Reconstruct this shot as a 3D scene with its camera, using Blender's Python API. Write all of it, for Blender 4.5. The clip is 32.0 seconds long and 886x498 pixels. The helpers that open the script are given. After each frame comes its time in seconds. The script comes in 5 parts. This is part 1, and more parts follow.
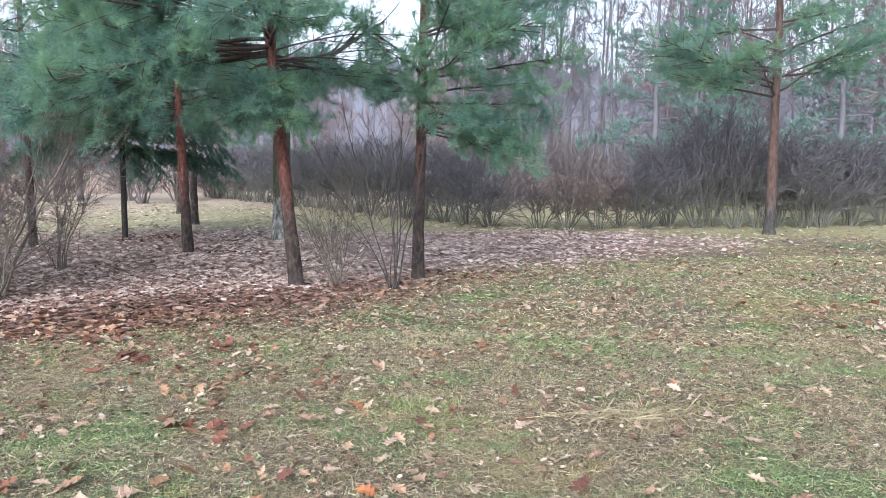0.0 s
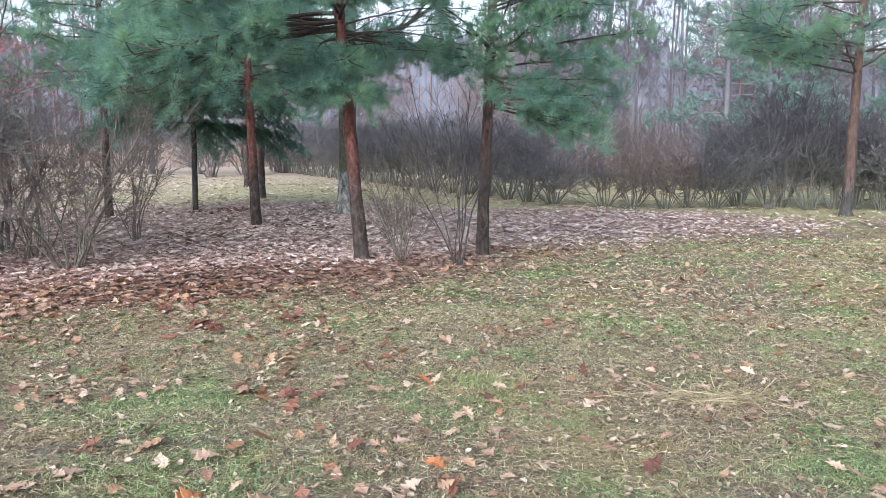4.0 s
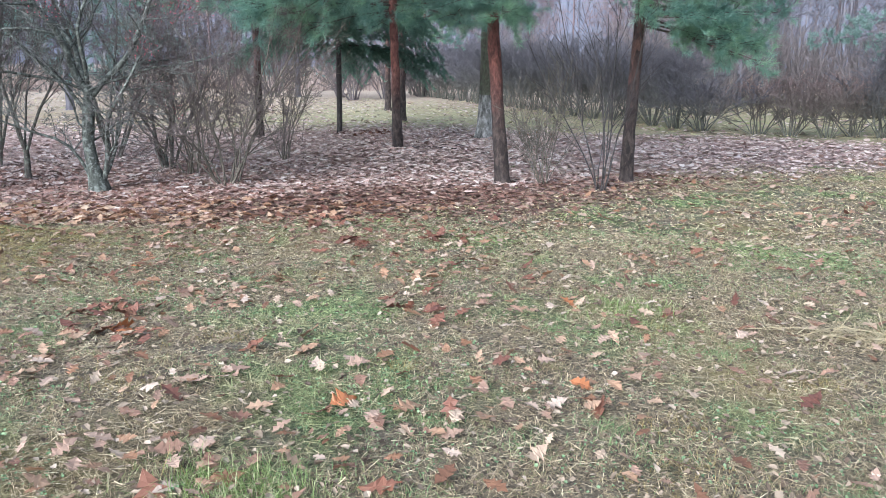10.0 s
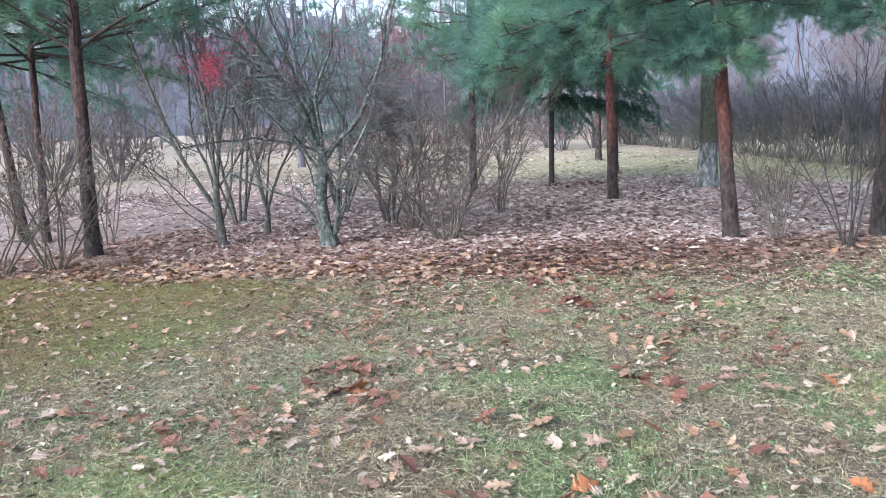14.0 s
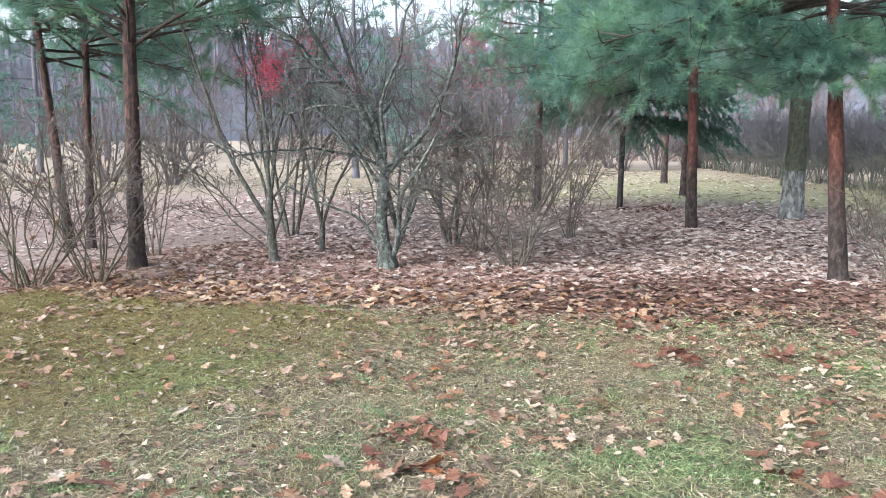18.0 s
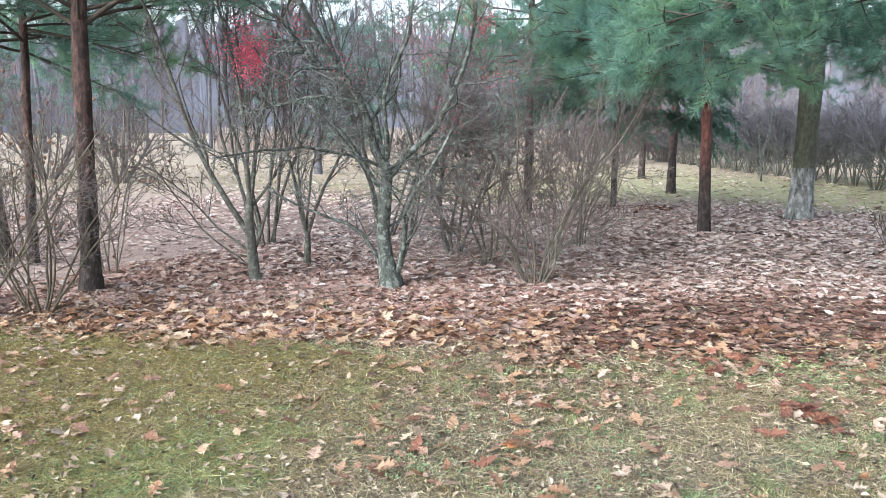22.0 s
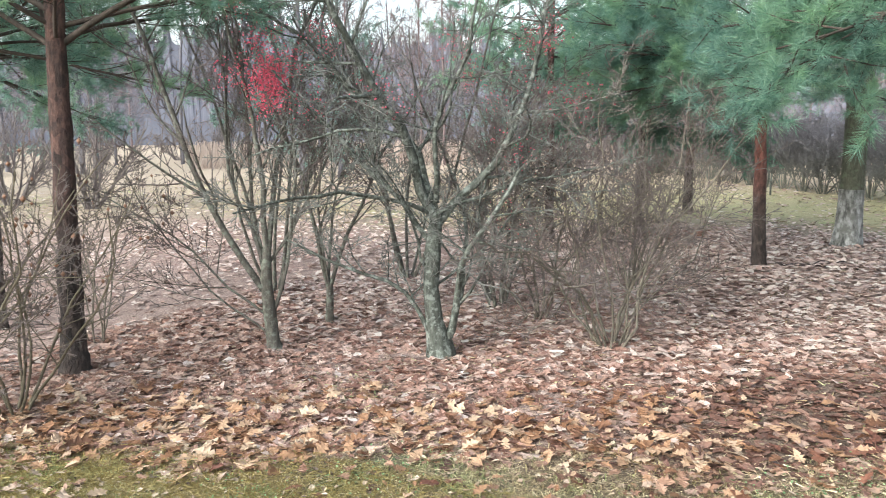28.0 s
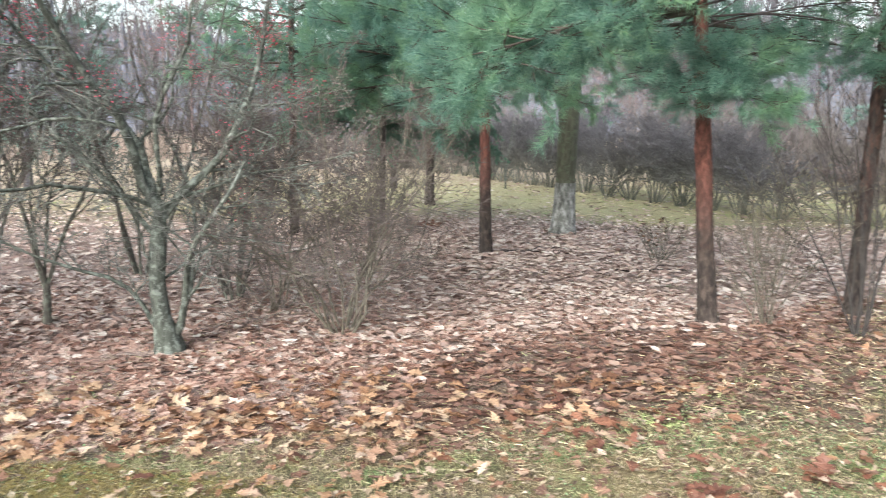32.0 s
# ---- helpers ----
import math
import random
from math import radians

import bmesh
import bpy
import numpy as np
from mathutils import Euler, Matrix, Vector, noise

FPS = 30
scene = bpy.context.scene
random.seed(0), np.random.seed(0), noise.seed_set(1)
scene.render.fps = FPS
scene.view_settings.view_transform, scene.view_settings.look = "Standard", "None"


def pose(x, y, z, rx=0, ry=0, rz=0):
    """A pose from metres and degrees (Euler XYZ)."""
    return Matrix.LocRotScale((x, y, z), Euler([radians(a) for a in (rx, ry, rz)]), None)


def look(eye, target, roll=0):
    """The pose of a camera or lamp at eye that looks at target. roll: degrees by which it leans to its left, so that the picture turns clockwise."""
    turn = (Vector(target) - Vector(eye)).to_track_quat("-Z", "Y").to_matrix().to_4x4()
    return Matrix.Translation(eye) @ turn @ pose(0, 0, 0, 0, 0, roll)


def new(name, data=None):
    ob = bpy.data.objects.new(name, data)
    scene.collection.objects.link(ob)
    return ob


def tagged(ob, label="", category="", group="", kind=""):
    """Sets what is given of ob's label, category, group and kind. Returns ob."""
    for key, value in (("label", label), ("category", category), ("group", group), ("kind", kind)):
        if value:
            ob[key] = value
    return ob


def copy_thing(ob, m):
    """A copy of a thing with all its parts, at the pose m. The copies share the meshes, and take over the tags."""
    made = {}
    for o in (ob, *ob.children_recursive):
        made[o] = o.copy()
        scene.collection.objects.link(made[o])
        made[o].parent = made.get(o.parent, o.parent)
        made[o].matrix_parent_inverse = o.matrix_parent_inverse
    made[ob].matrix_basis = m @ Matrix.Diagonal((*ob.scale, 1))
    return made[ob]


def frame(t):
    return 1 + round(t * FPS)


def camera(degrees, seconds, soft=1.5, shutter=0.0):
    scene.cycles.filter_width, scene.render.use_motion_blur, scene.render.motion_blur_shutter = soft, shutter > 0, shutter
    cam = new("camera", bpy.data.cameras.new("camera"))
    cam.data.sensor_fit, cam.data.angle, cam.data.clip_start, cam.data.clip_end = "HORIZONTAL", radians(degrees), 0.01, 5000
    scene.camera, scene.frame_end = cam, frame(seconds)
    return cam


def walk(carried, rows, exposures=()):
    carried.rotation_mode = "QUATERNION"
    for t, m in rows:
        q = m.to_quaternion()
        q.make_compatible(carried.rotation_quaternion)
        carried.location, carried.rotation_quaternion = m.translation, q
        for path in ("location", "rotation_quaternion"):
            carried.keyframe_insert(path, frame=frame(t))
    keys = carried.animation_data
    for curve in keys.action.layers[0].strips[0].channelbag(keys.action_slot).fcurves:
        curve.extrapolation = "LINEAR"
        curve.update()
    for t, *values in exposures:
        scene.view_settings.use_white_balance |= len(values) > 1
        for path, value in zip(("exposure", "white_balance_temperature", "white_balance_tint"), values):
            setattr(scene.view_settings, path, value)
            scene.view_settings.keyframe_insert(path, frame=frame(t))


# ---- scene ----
# ---- camera ----
CAM_ROWS = [
    (0.0, -0.000, 0.000, 1.522, -0.02, -6.03, -0.13),
    (0.5, -0.010, 0.006, 1.519, 0.36, -6.12, 0.03),
    (1.0, -0.026, 0.010, 1.518, 1.24, -6.39, 0.17),
    (1.5, -0.038, 0.012, 1.517, 2.18, -6.57, 0.42),
    (2.0, -0.052, 0.001, 1.518, 3.23, -6.86, 0.32),
    (2.5, -0.058, 0.004, 1.512, 3.90, -7.17, 0.34),
    (3.0, -0.058, 0.006, 1.514, 4.19, -7.53, 0.40),
    (3.5, -0.061, 0.009, 1.511, 4.33, -7.62, 0.39),
    (5.5, -0.057, 0.045, 1.503, 4.60, -8.14, 0.03),
    (6.0, -0.069, 0.051, 1.502, 5.92, -8.36, -0.12),
    (6.5, -0.089, 0.048, 1.490, 7.53, -9.09, -0.10),
    (7.0, -0.102, 0.041, 1.482, 9.27, -10.11, 0.11),
    (7.5, -0.107, 0.043, 1.474, 10.49, -10.92, 0.15),
    (8.0, -0.114, 0.039, 1.467, 11.60, -11.81, 0.09),
    (8.5, -0.126, 0.040, 1.463, 12.32, -12.48, 0.09),
    (9.0, -0.136, 0.038, 1.458, 12.63, -12.88, 0.27),
    (9.5, -0.142, 0.020, 1.469, 13.77, -12.95, 0.35),
    (10.0, -0.143, 0.026, 1.462, 14.11, -13.05, 0.40),
    (10.5, -0.145, 0.028, 1.460, 14.43, -13.14, 0.19),
    (11.0, -0.156, 0.031, 1.459, 15.26, -13.20, 0.04),
    (11.5, -0.181, 0.016, 1.466, 17.77, -13.04, -0.38),
    (12.0, -0.200, 0.007, 1.473, 20.52, -12.84, -0.72),
    (12.5, -0.225, 0.032, 1.483, 23.37, -12.27, -1.06),
    (13.0, -0.293, 0.068, 1.502, 25.90, -11.65, -1.55),
    (13.5, -0.328, 0.102, 1.504, 27.23, -11.15, -1.68),
    (14.0, -0.354, 0.141, 1.523, 29.03, -9.38, -1.91),
    (14.5, -0.381, 0.248, 1.528, 29.79, -7.91, -1.48),
    (15.0, -0.404, 0.358, 1.541, 31.00, -7.26, -0.86),
    (15.5, -0.428, 0.468, 1.540, 31.89, -7.44, -0.56),
    (17.5, -0.862, 0.703, 1.540, 32.59, -8.10, -0.02),
    (18.0, -0.987, 0.756, 1.535, 32.39, -8.35, 0.23),
    (18.5, -1.142, 0.903, 1.540, 32.02, -8.22, 0.13),
    (19.0, -1.290, 1.010, 1.551, 32.03, -8.39, 0.25),
    (19.5, -1.451, 1.068, 1.541, 31.27, -8.81, 0.46),
    (20.0, -1.669, 1.121, 1.561, 30.32, -9.13, 0.25),
    (20.5, -1.833, 1.191, 1.554, 29.48, -9.61, 0.36),
    (21.0, -1.988, 1.326, 1.546, 29.23, -9.54, 0.30),
    (21.5, -2.114, 1.446, 1.567, 29.01, -9.06, 0.30),
    (22.0, -2.209, 1.520, 1.572, 28.67, -8.89, 0.29),
    (22.5, -2.368, 1.559, 1.575, 27.08, -8.20, 0.64),
    (23.0, -2.544, 1.605, 1.589, 25.18, -8.20, 0.22),
    (23.5, -2.635, 1.643, 1.590, 24.18, -8.47, 0.34),
    (24.0, -2.750, 1.731, 1.573, 24.14, -8.64, 0.14),
    (24.5, -2.877, 1.883, 1.588, 24.44, -8.39, 0.14),
    (25.0, -2.961, 1.995, 1.605, 25.04, -8.34, 0.36),
    (25.5, -3.057, 2.069, 1.615, 24.42, -8.15, 0.50),
    (27.5, -3.491, 2.384, 1.806, 23.13, -8.23, -0.48),
    (28.0, -3.518, 2.388, 1.805, 26.51, -8.37, -0.39),
    (28.5, -3.520, 2.385, 1.805, 27.67, -8.36, 0.02),
    (29.0, -3.539, 2.313, 1.808, 30.23, -8.30, -0.30),
    (29.5, -3.558, 2.233, 1.815, 30.55, -8.51, -0.48),
    (30.0, -3.543, 2.215, 1.827, 26.94, -8.22, -0.36),
    (30.5, -3.492, 2.211, 1.820, 22.99, -8.30, 0.08),
    (31.0, -3.434, 2.212, 1.809, 18.45, -8.83, 0.57),
    (31.5, -3.357, 2.223, 1.812, 15.14, -8.64, 0.51),
    (32.0, -3.210, 2.273, 1.802, 9.13, -8.69, 0.79),
]


def eye_pose(x, y, z, yaw, pitch, roll):
    a, b = radians(yaw), radians(pitch)
    way = Vector((-math.sin(a) * math.cos(b), math.cos(a) * math.cos(b), math.sin(b)))
    return look((x, y, z), Vector((x, y, z)) + way, roll)


cam = camera(58.52, 32.0, soft=0.85, shutter=0.3)
walk(cam, [(r[0], eye_pose(*r[1:])) for r in CAM_ROWS], exposures=[(0, 0.14, 5820, 9), (6, 0.14, 5820, 9), (11, 0.19, 5500, 8), (15, 0.28, 5450, 8), (18, 0.36, 5850, 5), (21, 0.43, 5850, 4), (25, 0.42, 6050, 4), (28, 0.45, 6350, 3), (32, 0.48, 6400, 3)])

# ---- world and light: an overcast day in late autumn ----
world = bpy.data.worlds.new("overcast")
scene.world = world
world.use_nodes = True
wn, wl = world.node_tree.nodes, world.node_tree.links
wn.clear()
sky = wn.new("ShaderNodeTexSky")
sky.sky_type, sky.sun_disc = "NISHITA", False
sky.sun_elevation, sky.sun_rotation = radians(28), radians(200)
sky.air_density, sky.dust_density = 1.0, 4.0
grey = wn.new("ShaderNodeHueSaturation")
grey.inputs["Saturation"].default_value = 0.42
bg = wn.new("ShaderNodeBackground")
bg.inputs["Strength"].default_value = 0.36
wout = wn.new("ShaderNodeOutputWorld")
wl.new(sky.outputs[0], grey.inputs["Color"])
wl.new(grey.outputs[0], bg.inputs["Color"])
wl.new(bg.outputs[0], wout.inputs["Surface"])

sun = new("sun", bpy.data.lights.new("sun", "SUN"))
sun.data.energy, sun.data.angle, sun.data.color = 2.0, radians(60), (1.0, 0.985, 0.97)
sun.matrix_world = look((0, 0, 30), Vector((0, 0, 30)) - 10 * Vector((math.sin(radians(200)) * math.cos(radians(28)), math.cos(radians(200)) * math.cos(radians(28)), math.sin(radians(28)))))


# ---- materials ----
def nodes_of(name):
    m = bpy.data.materials.new(name)
    m.use_nodes = True
    t = m.node_tree
    return m, t.nodes, t.links, t.nodes["Principled BSDF"]


def ramp_node(n, stops):
    r = n.new("ShaderNodeValToRGB")
    e = r.color_ramp.elements
    while len(e) > 1:
        e.remove(e[-1])
    e[0].position, e[0].color = stops[0][0], (*stops[0][1], 1)
    for p, c in stops[1:]:
        k = e.new(p)
        k.color = (*c, 1)
    return r


def noise_node(n, l, vec, scale, detail=6, rough=0.6):
    t = n.new("ShaderNodeTexNoise")
    t.inputs["Scale"].default_value, t.inputs["Detail"].default_value, t.inputs["Roughness"].default_value = scale, detail, rough
    l.new(vec, t.inputs["Vector"])
    return t.outputs["Fac"]


def mix_node(n, l, fac, a, b, mode="MIX"):
    m = n.new("ShaderNodeMix")
    m.data_type, m.blend_type = "RGBA", mode
    for sock, val in ((m.inputs[0], fac), (m.inputs[6], a), (m.inputs[7], b)):
        if isinstance(val, (int, float)):
            sock.default_value = val
        elif isinstance(val, tuple):
            sock.default_value = (*val, 1)
        else:
            l.new(val, sock)
    return m.outputs[2]


def bump_to(n, l, bsdf, height, strength, dist):
    b = n.new("ShaderNodeBump")
    b.inputs["Strength"].default_value, b.inputs["Distance"].default_value = strength, dist
    l.new(height, b.inputs["Height"])
    l.new(b.outputs[0], bsdf.inputs["Normal"])


def bark(name, stops, scale, rough=0.85, stretch=0.25, relief=0.02, spots=None, upper=None, band=(0.8, 1.5), plates=0.0):
    """Bark: furrows along the stem, patches, and lichen spots; upper: the flaky bark of a pine higher up."""
    m, n, l, b = nodes_of(name)
    co = n.new("ShaderNodeTexCoord").outputs["Object"]
    mp = n.new("ShaderNodeMapping")
    mp.inputs["Scale"].default_value = (1, 1, stretch)
    l.new(co, mp.inputs[0])
    big = noise_node(n, l, co, scale * 0.12, 4)
    fine = noise_node(n, l, mp.outputs[0], scale, 8, 0.7)
    r = ramp_node(n, stops)
    l.new(fine, r.inputs[0])
    col = r.outputs[0]
    if upper:
        sep = n.new("ShaderNodeSeparateXYZ")
        l.new(co, sep.inputs[0])
        add = n.new("ShaderNodeMath")
        add.operation = "MULTIPLY_ADD"
        add.inputs[1].default_value = 1.1
        l.new(big, add.inputs[0])
        l.new(sep.outputs[2], add.inputs[2])
        mr = n.new("ShaderNodeMapRange")
        mr.inputs[1].default_value, mr.inputs[2].default_value = band[0] + 0.5, band[1] + 0.6
        l.new(add.outputs[0], mr.inputs[0])
        r2 = ramp_node(n, upper)
        l.new(fine, r2.inputs[0])
        col = mix_node(n, l, mr.outputs[0], col, r2.outputs[0])
    col = mix_node(n, l, 0.35, col, big, "OVERLAY")
    if plates:
        pl = n.new("ShaderNodeTexVoronoi")
        pl.inputs["Scale"].default_value = scale * 0.9
        l.new(mp.outputs[0], pl.inputs["Vector"])
        pm = n.new("ShaderNodeMapRange")
        pm.inputs[1].default_value, pm.inputs[2].default_value = 0.15, 0.75
        l.new(pl.outputs["Color"], pm.inputs[0])
        tone = ramp_node(n, [(0.0, (0.38, 0.38, 0.38)), (0.5, (0.85, 0.85, 0.85)), (1.0, (1.35, 1.3, 1.28))])
        l.new(pm.outputs[0], tone.inputs[0])
        col = mix_node(n, l, plates, col, tone.outputs[0], "MULTIPLY")
    if spots:
        s = noise_node(n, l, co, scale * 0.6, 5, 0.65)
        mr = n.new("ShaderNodeMapRange")
        mr.inputs[1].default_value, mr.inputs[2].default_value = 0.5, 0.62
        l.new(s, mr.inputs[0])
        col = mix_node(n, l, mr.outputs[0], col, spots)
    l.new(col, b.inputs["Base Color"])
    b.inputs["Roughness"].default_value = rough
    bump_to(n, l, b, fine, 0.9, relief)
    return m


def bladed(name, stops, rough=0.55, patch=None, patch_scale=0.6, by_object=False, trans=0.0, ramp_at=(0.44, 0.6), clump_shade=0.0):
    """Needles, grass and leaves: a colour for each piece by chance, shifted in patches over the ground."""
    m, n, l, b = nodes_of(name)
    if by_object:
        rnd = n.new("ShaderNodeObjectInfo").outputs["Random"]
    else:
        rnd = n.new("ShaderNodeNewGeometry").outputs["Random Per Island"]
    r = ramp_node(n, stops)
    l.new(rnd, r.inputs[0])
    col = r.outputs[0]
    pos = n.new("ShaderNodeNewGeometry").outputs["Position"]
    if patch:
        r2 = ramp_node(n, patch)
        l.new(rnd, r2.inputs[0])
        p = noise_node(n, l, pos, patch_scale, 5, 0.6)
        mr = n.new("ShaderNodeMapRange")
        mr.inputs[1].default_value, mr.inputs[2].default_value = ramp_at
        l.new(p, mr.inputs[0])
        col = mix_node(n, l, mr.outputs[0], col, r2.outputs[0])
    f = noise_node(n, l, pos, 60, 3)
    col = mix_node(n, l, 0.3, col, f, "OVERLAY")
    # noise that darkens the colour like shadows between tufts of grass
    col = mix_node(n, l, clump_shade, col, noise_node(n, l, pos, 7, 4, 0.65), "OVERLAY") if clump_shade else col
    l.new(col, b.inputs["Base Color"])
    b.inputs["Roughness"].default_value = rough
    if trans:
        tr = n.new("ShaderNodeBsdfTranslucent")
        l.new(col, tr.inputs[0])
        mx = n.new("ShaderNodeMixShader")
        mx.inputs[0].default_value = trans
        l.new(b.outputs[0], mx.inputs[1])
        l.new(tr.outputs[0], mx.inputs[2])
        l.new(mx.outputs[0], n["Material Output"].inputs[0])
    return m


M_PINE_BARK = bark("pine_bark", [(0.3, (0.014, 0.010, 0.010)), (0.5, (0.05, 0.036, 0.032)), (0.7, (0.11, 0.085, 0.075))], 26, stretch=0.45, relief=0.05, plates=0.6,
                   upper=[(0.3, (0.045, 0.017, 0.014)), (0.5, (0.135, 0.050, 0.040)), (0.72, (0.25, 0.110, 0.085))])
M_PINE_BARK_PALE = bark("pine_bark_pale", [(0.3, (0.026, 0.022, 0.023)), (0.5, (0.053, 0.048, 0.048)), (0.7, (0.086, 0.083, 0.079))], 26, relief=0.03, plates=0.45,
                        upper=[(0.3, (0.035, 0.022, 0.020)), (0.5, (0.080, 0.048, 0.039)), (0.72, (0.129, 0.088, 0.075))], band=(0.4, 1.0))
M_PINE_BARK_DARK = bark("dark_pine_bark", [(0.3, (0.014, 0.010, 0.010)), (0.5, (0.045, 0.033, 0.03)), (0.7, (0.10, 0.08, 0.07))], 26, stretch=0.45, relief=0.05, plates=0.9,
                        upper=[(0.3, (0.020, 0.012, 0.011)), (0.5, (0.066, 0.035, 0.030)), (0.72, (0.14, 0.078, 0.064))])
M_TWIG_PINE = bark("pine_branch_bark", [(0.3, (0.024, 0.018, 0.015)), (0.6, (0.068, 0.052, 0.042))], 40, relief=0.006)
M_DEADWOOD = bark("dead_branch_bark", [(0.3, (0.030, 0.022, 0.024)), (0.6, (0.080, 0.062, 0.062))], 40, relief=0.006)
M_LINDEN = bark("greenish_bark", [(0.3, (0.028, 0.028, 0.020)), (0.5, (0.068, 0.068, 0.048)), (0.7, (0.120, 0.120, 0.088))], 20, relief=0.03, spots=(0.096, 0.112, 0.072))
M_WASH = bark("whitewash", [(0.40, (0.05, 0.05, 0.047)), (0.5, (0.20, 0.20, 0.195)), (0.6, (0.40, 0.40, 0.40))], 11, stretch=0.35, relief=0.02, spots=(0.13, 0.13, 0.12))
M_LICHEN = bark("lichen_bark", [(0.32, (0.020, 0.021, 0.018)), (0.5, (0.062, 0.068, 0.058)), (0.68, (0.135, 0.148, 0.128))], 30, relief=0.015, spots=(0.205, 0.225, 0.205))
M_STEM_GREEN = bark("olive_stem_bark", [(0.3, (0.032, 0.029, 0.026)), (0.5, (0.082, 0.075, 0.064)), (0.7, (0.158, 0.145, 0.122))], 34, relief=0.006, spots=(0.158, 0.170, 0.143))
M_STEM_BROWN = bark("brown_twig_bark", [(0.3, (0.057, 0.048, 0.037)), (0.5, (0.122, 0.106, 0.084)), (0.7, (0.203, 0.186, 0.150))], 40, relief=0.004)
M_STEM_TAN = bark("tan_twig_bark", [(0.3, (0.050, 0.042, 0.028)), (0.5, (0.105, 0.088, 0.060)), (0.7, (0.175, 0.152, 0.110))], 40, relief=0.004)
M_STEM_DARK = bark("dark_stem_bark", [(0.3, (0.015, 0.012, 0.013)), (0.5, (0.040, 0.034, 0.033)), (0.7, (0.075, 0.065, 0.062))], 40, relief=0.004)
HEDGE_STEM = [(0.3, (0.06, 0.06, 0.048)), (0.5, (0.13, 0.13, 0.105)), (0.7, (0.20, 0.20, 0.165))]
M_HEDGE = bark("hedge_twig_bark", HEDGE_STEM, 40, relief=0.004, upper=[(0.3, (0.045, 0.042, 0.050)), (0.5, (0.095, 0.090, 0.104)), (0.7, (0.155, 0.15, 0.165))], band=(0.1, 1.3))
M_HEDGE_RED = bark("red_hedge_twig_bark", HEDGE_STEM, 40, relief=0.004, upper=[(0.3, (0.07, 0.048, 0.046)), (0.5, (0.145, 0.104, 0.10)), (0.7, (0.21, 0.165, 0.16))], band=(0.1, 1.3))
# bluish grey instead of brown: distance haze mixed into the bark colour
M_HAZY_BARK = bark("hazy_tree_bark", [(0.3, (0.080, 0.078, 0.092)), (0.6, (0.150, 0.142, 0.165))], 12, relief=0.01)
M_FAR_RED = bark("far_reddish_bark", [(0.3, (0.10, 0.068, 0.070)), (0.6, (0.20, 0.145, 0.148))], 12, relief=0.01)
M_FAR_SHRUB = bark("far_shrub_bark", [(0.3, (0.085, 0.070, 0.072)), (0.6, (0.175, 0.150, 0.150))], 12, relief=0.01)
M_TWIGS = bark("thin_twig_bark", [(0.3, (0.060, 0.047, 0.045)), (0.5, (0.115, 0.092, 0.088)), (0.7, (0.19, 0.162, 0.152))], 40, relief=0.002)
M_LICHEN_TWIG = bark("lichen_twig_bark", [(0.3, (0.070, 0.070, 0.066)), (0.5, (0.135, 0.137, 0.130)), (0.7, (0.215, 0.222, 0.208))], 40, relief=0.002)
M_REED = bladed("dry_reed", [(0, (0.22, 0.165, 0.14)), (0.5, (0.33, 0.26, 0.225)), (1, (0.43, 0.36, 0.32))], 0.7)
M_NEEDLE = bladed("pine_needles", [(0, (0.084, 0.166, 0.134)), (0.5, (0.156, 0.290, 0.242)), (1, (0.262, 0.425, 0.352))], 0.45, patch=[(0, (0.137, 0.269, 0.167)), (1, (0.320, 0.482, 0.290))], patch_scale=1.1, trans=0.58)
M_NEEDLE_DARK = bladed("spruce_needles", [(0, (0.10, 0.19, 0.14)), (1, (0.20, 0.33, 0.245))], 0.5, trans=0.5)
# greyed and paled needle green, so the colour itself carries the haze
M_NEEDLE_HAZY = bladed("hazy_pine_needles", [(0, (0.115, 0.19, 0.165)), (1, (0.215, 0.31, 0.275))], 0.6, trans=0.25)
M_BERRY = bladed("red_berries", [(0, (0.46, 0.030, 0.075)), (1, (0.72, 0.12, 0.19))], 0.4)
M_DRYLEAF = bladed("withered_leaves", [(0, (0.09, 0.045, 0.03)), (1, (0.24, 0.125, 0.075))], 0.7)
M_GRASS = bladed("grass_blades", [(0, (0.248, 0.196, 0.115)), (0.45, (0.422, 0.333, 0.205)), (0.8, (0.273, 0.276, 0.121)), (1, (0.149, 0.218, 0.066))], 0.6,
                 patch=[(0, (0.09, 0.16, 0.05)), (0.6, (0.15, 0.23, 0.085)), (1, (0.26, 0.25, 0.13))], patch_scale=0.85, trans=0.25, ramp_at=(0.52, 0.61), clump_shade=0.6)
M_FRESH = bladed("green_grass_blades", [(0, (0.115, 0.195, 0.075)), (0.6, (0.190, 0.300, 0.120)), (1, (0.315, 0.395, 0.190))], 0.5, trans=0.25)
M_GOLD = bladed("golden_grass_blades", [(0, (0.139, 0.104, 0.030)), (0.5, (0.252, 0.191, 0.059)), (1, (0.348, 0.287, 0.118))], 0.6, trans=0.2)
M_ORANGE = bladed("bright_orange_leaves", [(0, (0.30, 0.10, 0.035)), (1, (0.42, 0.17, 0.07))], 0.45, trans=0.1)
M_TUFT = bladed("fresh_grass_blades", [(0, (0.138, 0.207, 0.057)), (0.6, (0.230, 0.310, 0.103)), (1, (0.483, 0.460, 0.276))], 0.5, trans=0.25)
M_CLOVER = bladed("clover_leaves", [(0, (0.105, 0.170, 0.080)), (0.6, (0.165, 0.265, 0.125)), (1, (0.265, 0.370, 0.195))], 0.6, trans=0.15)
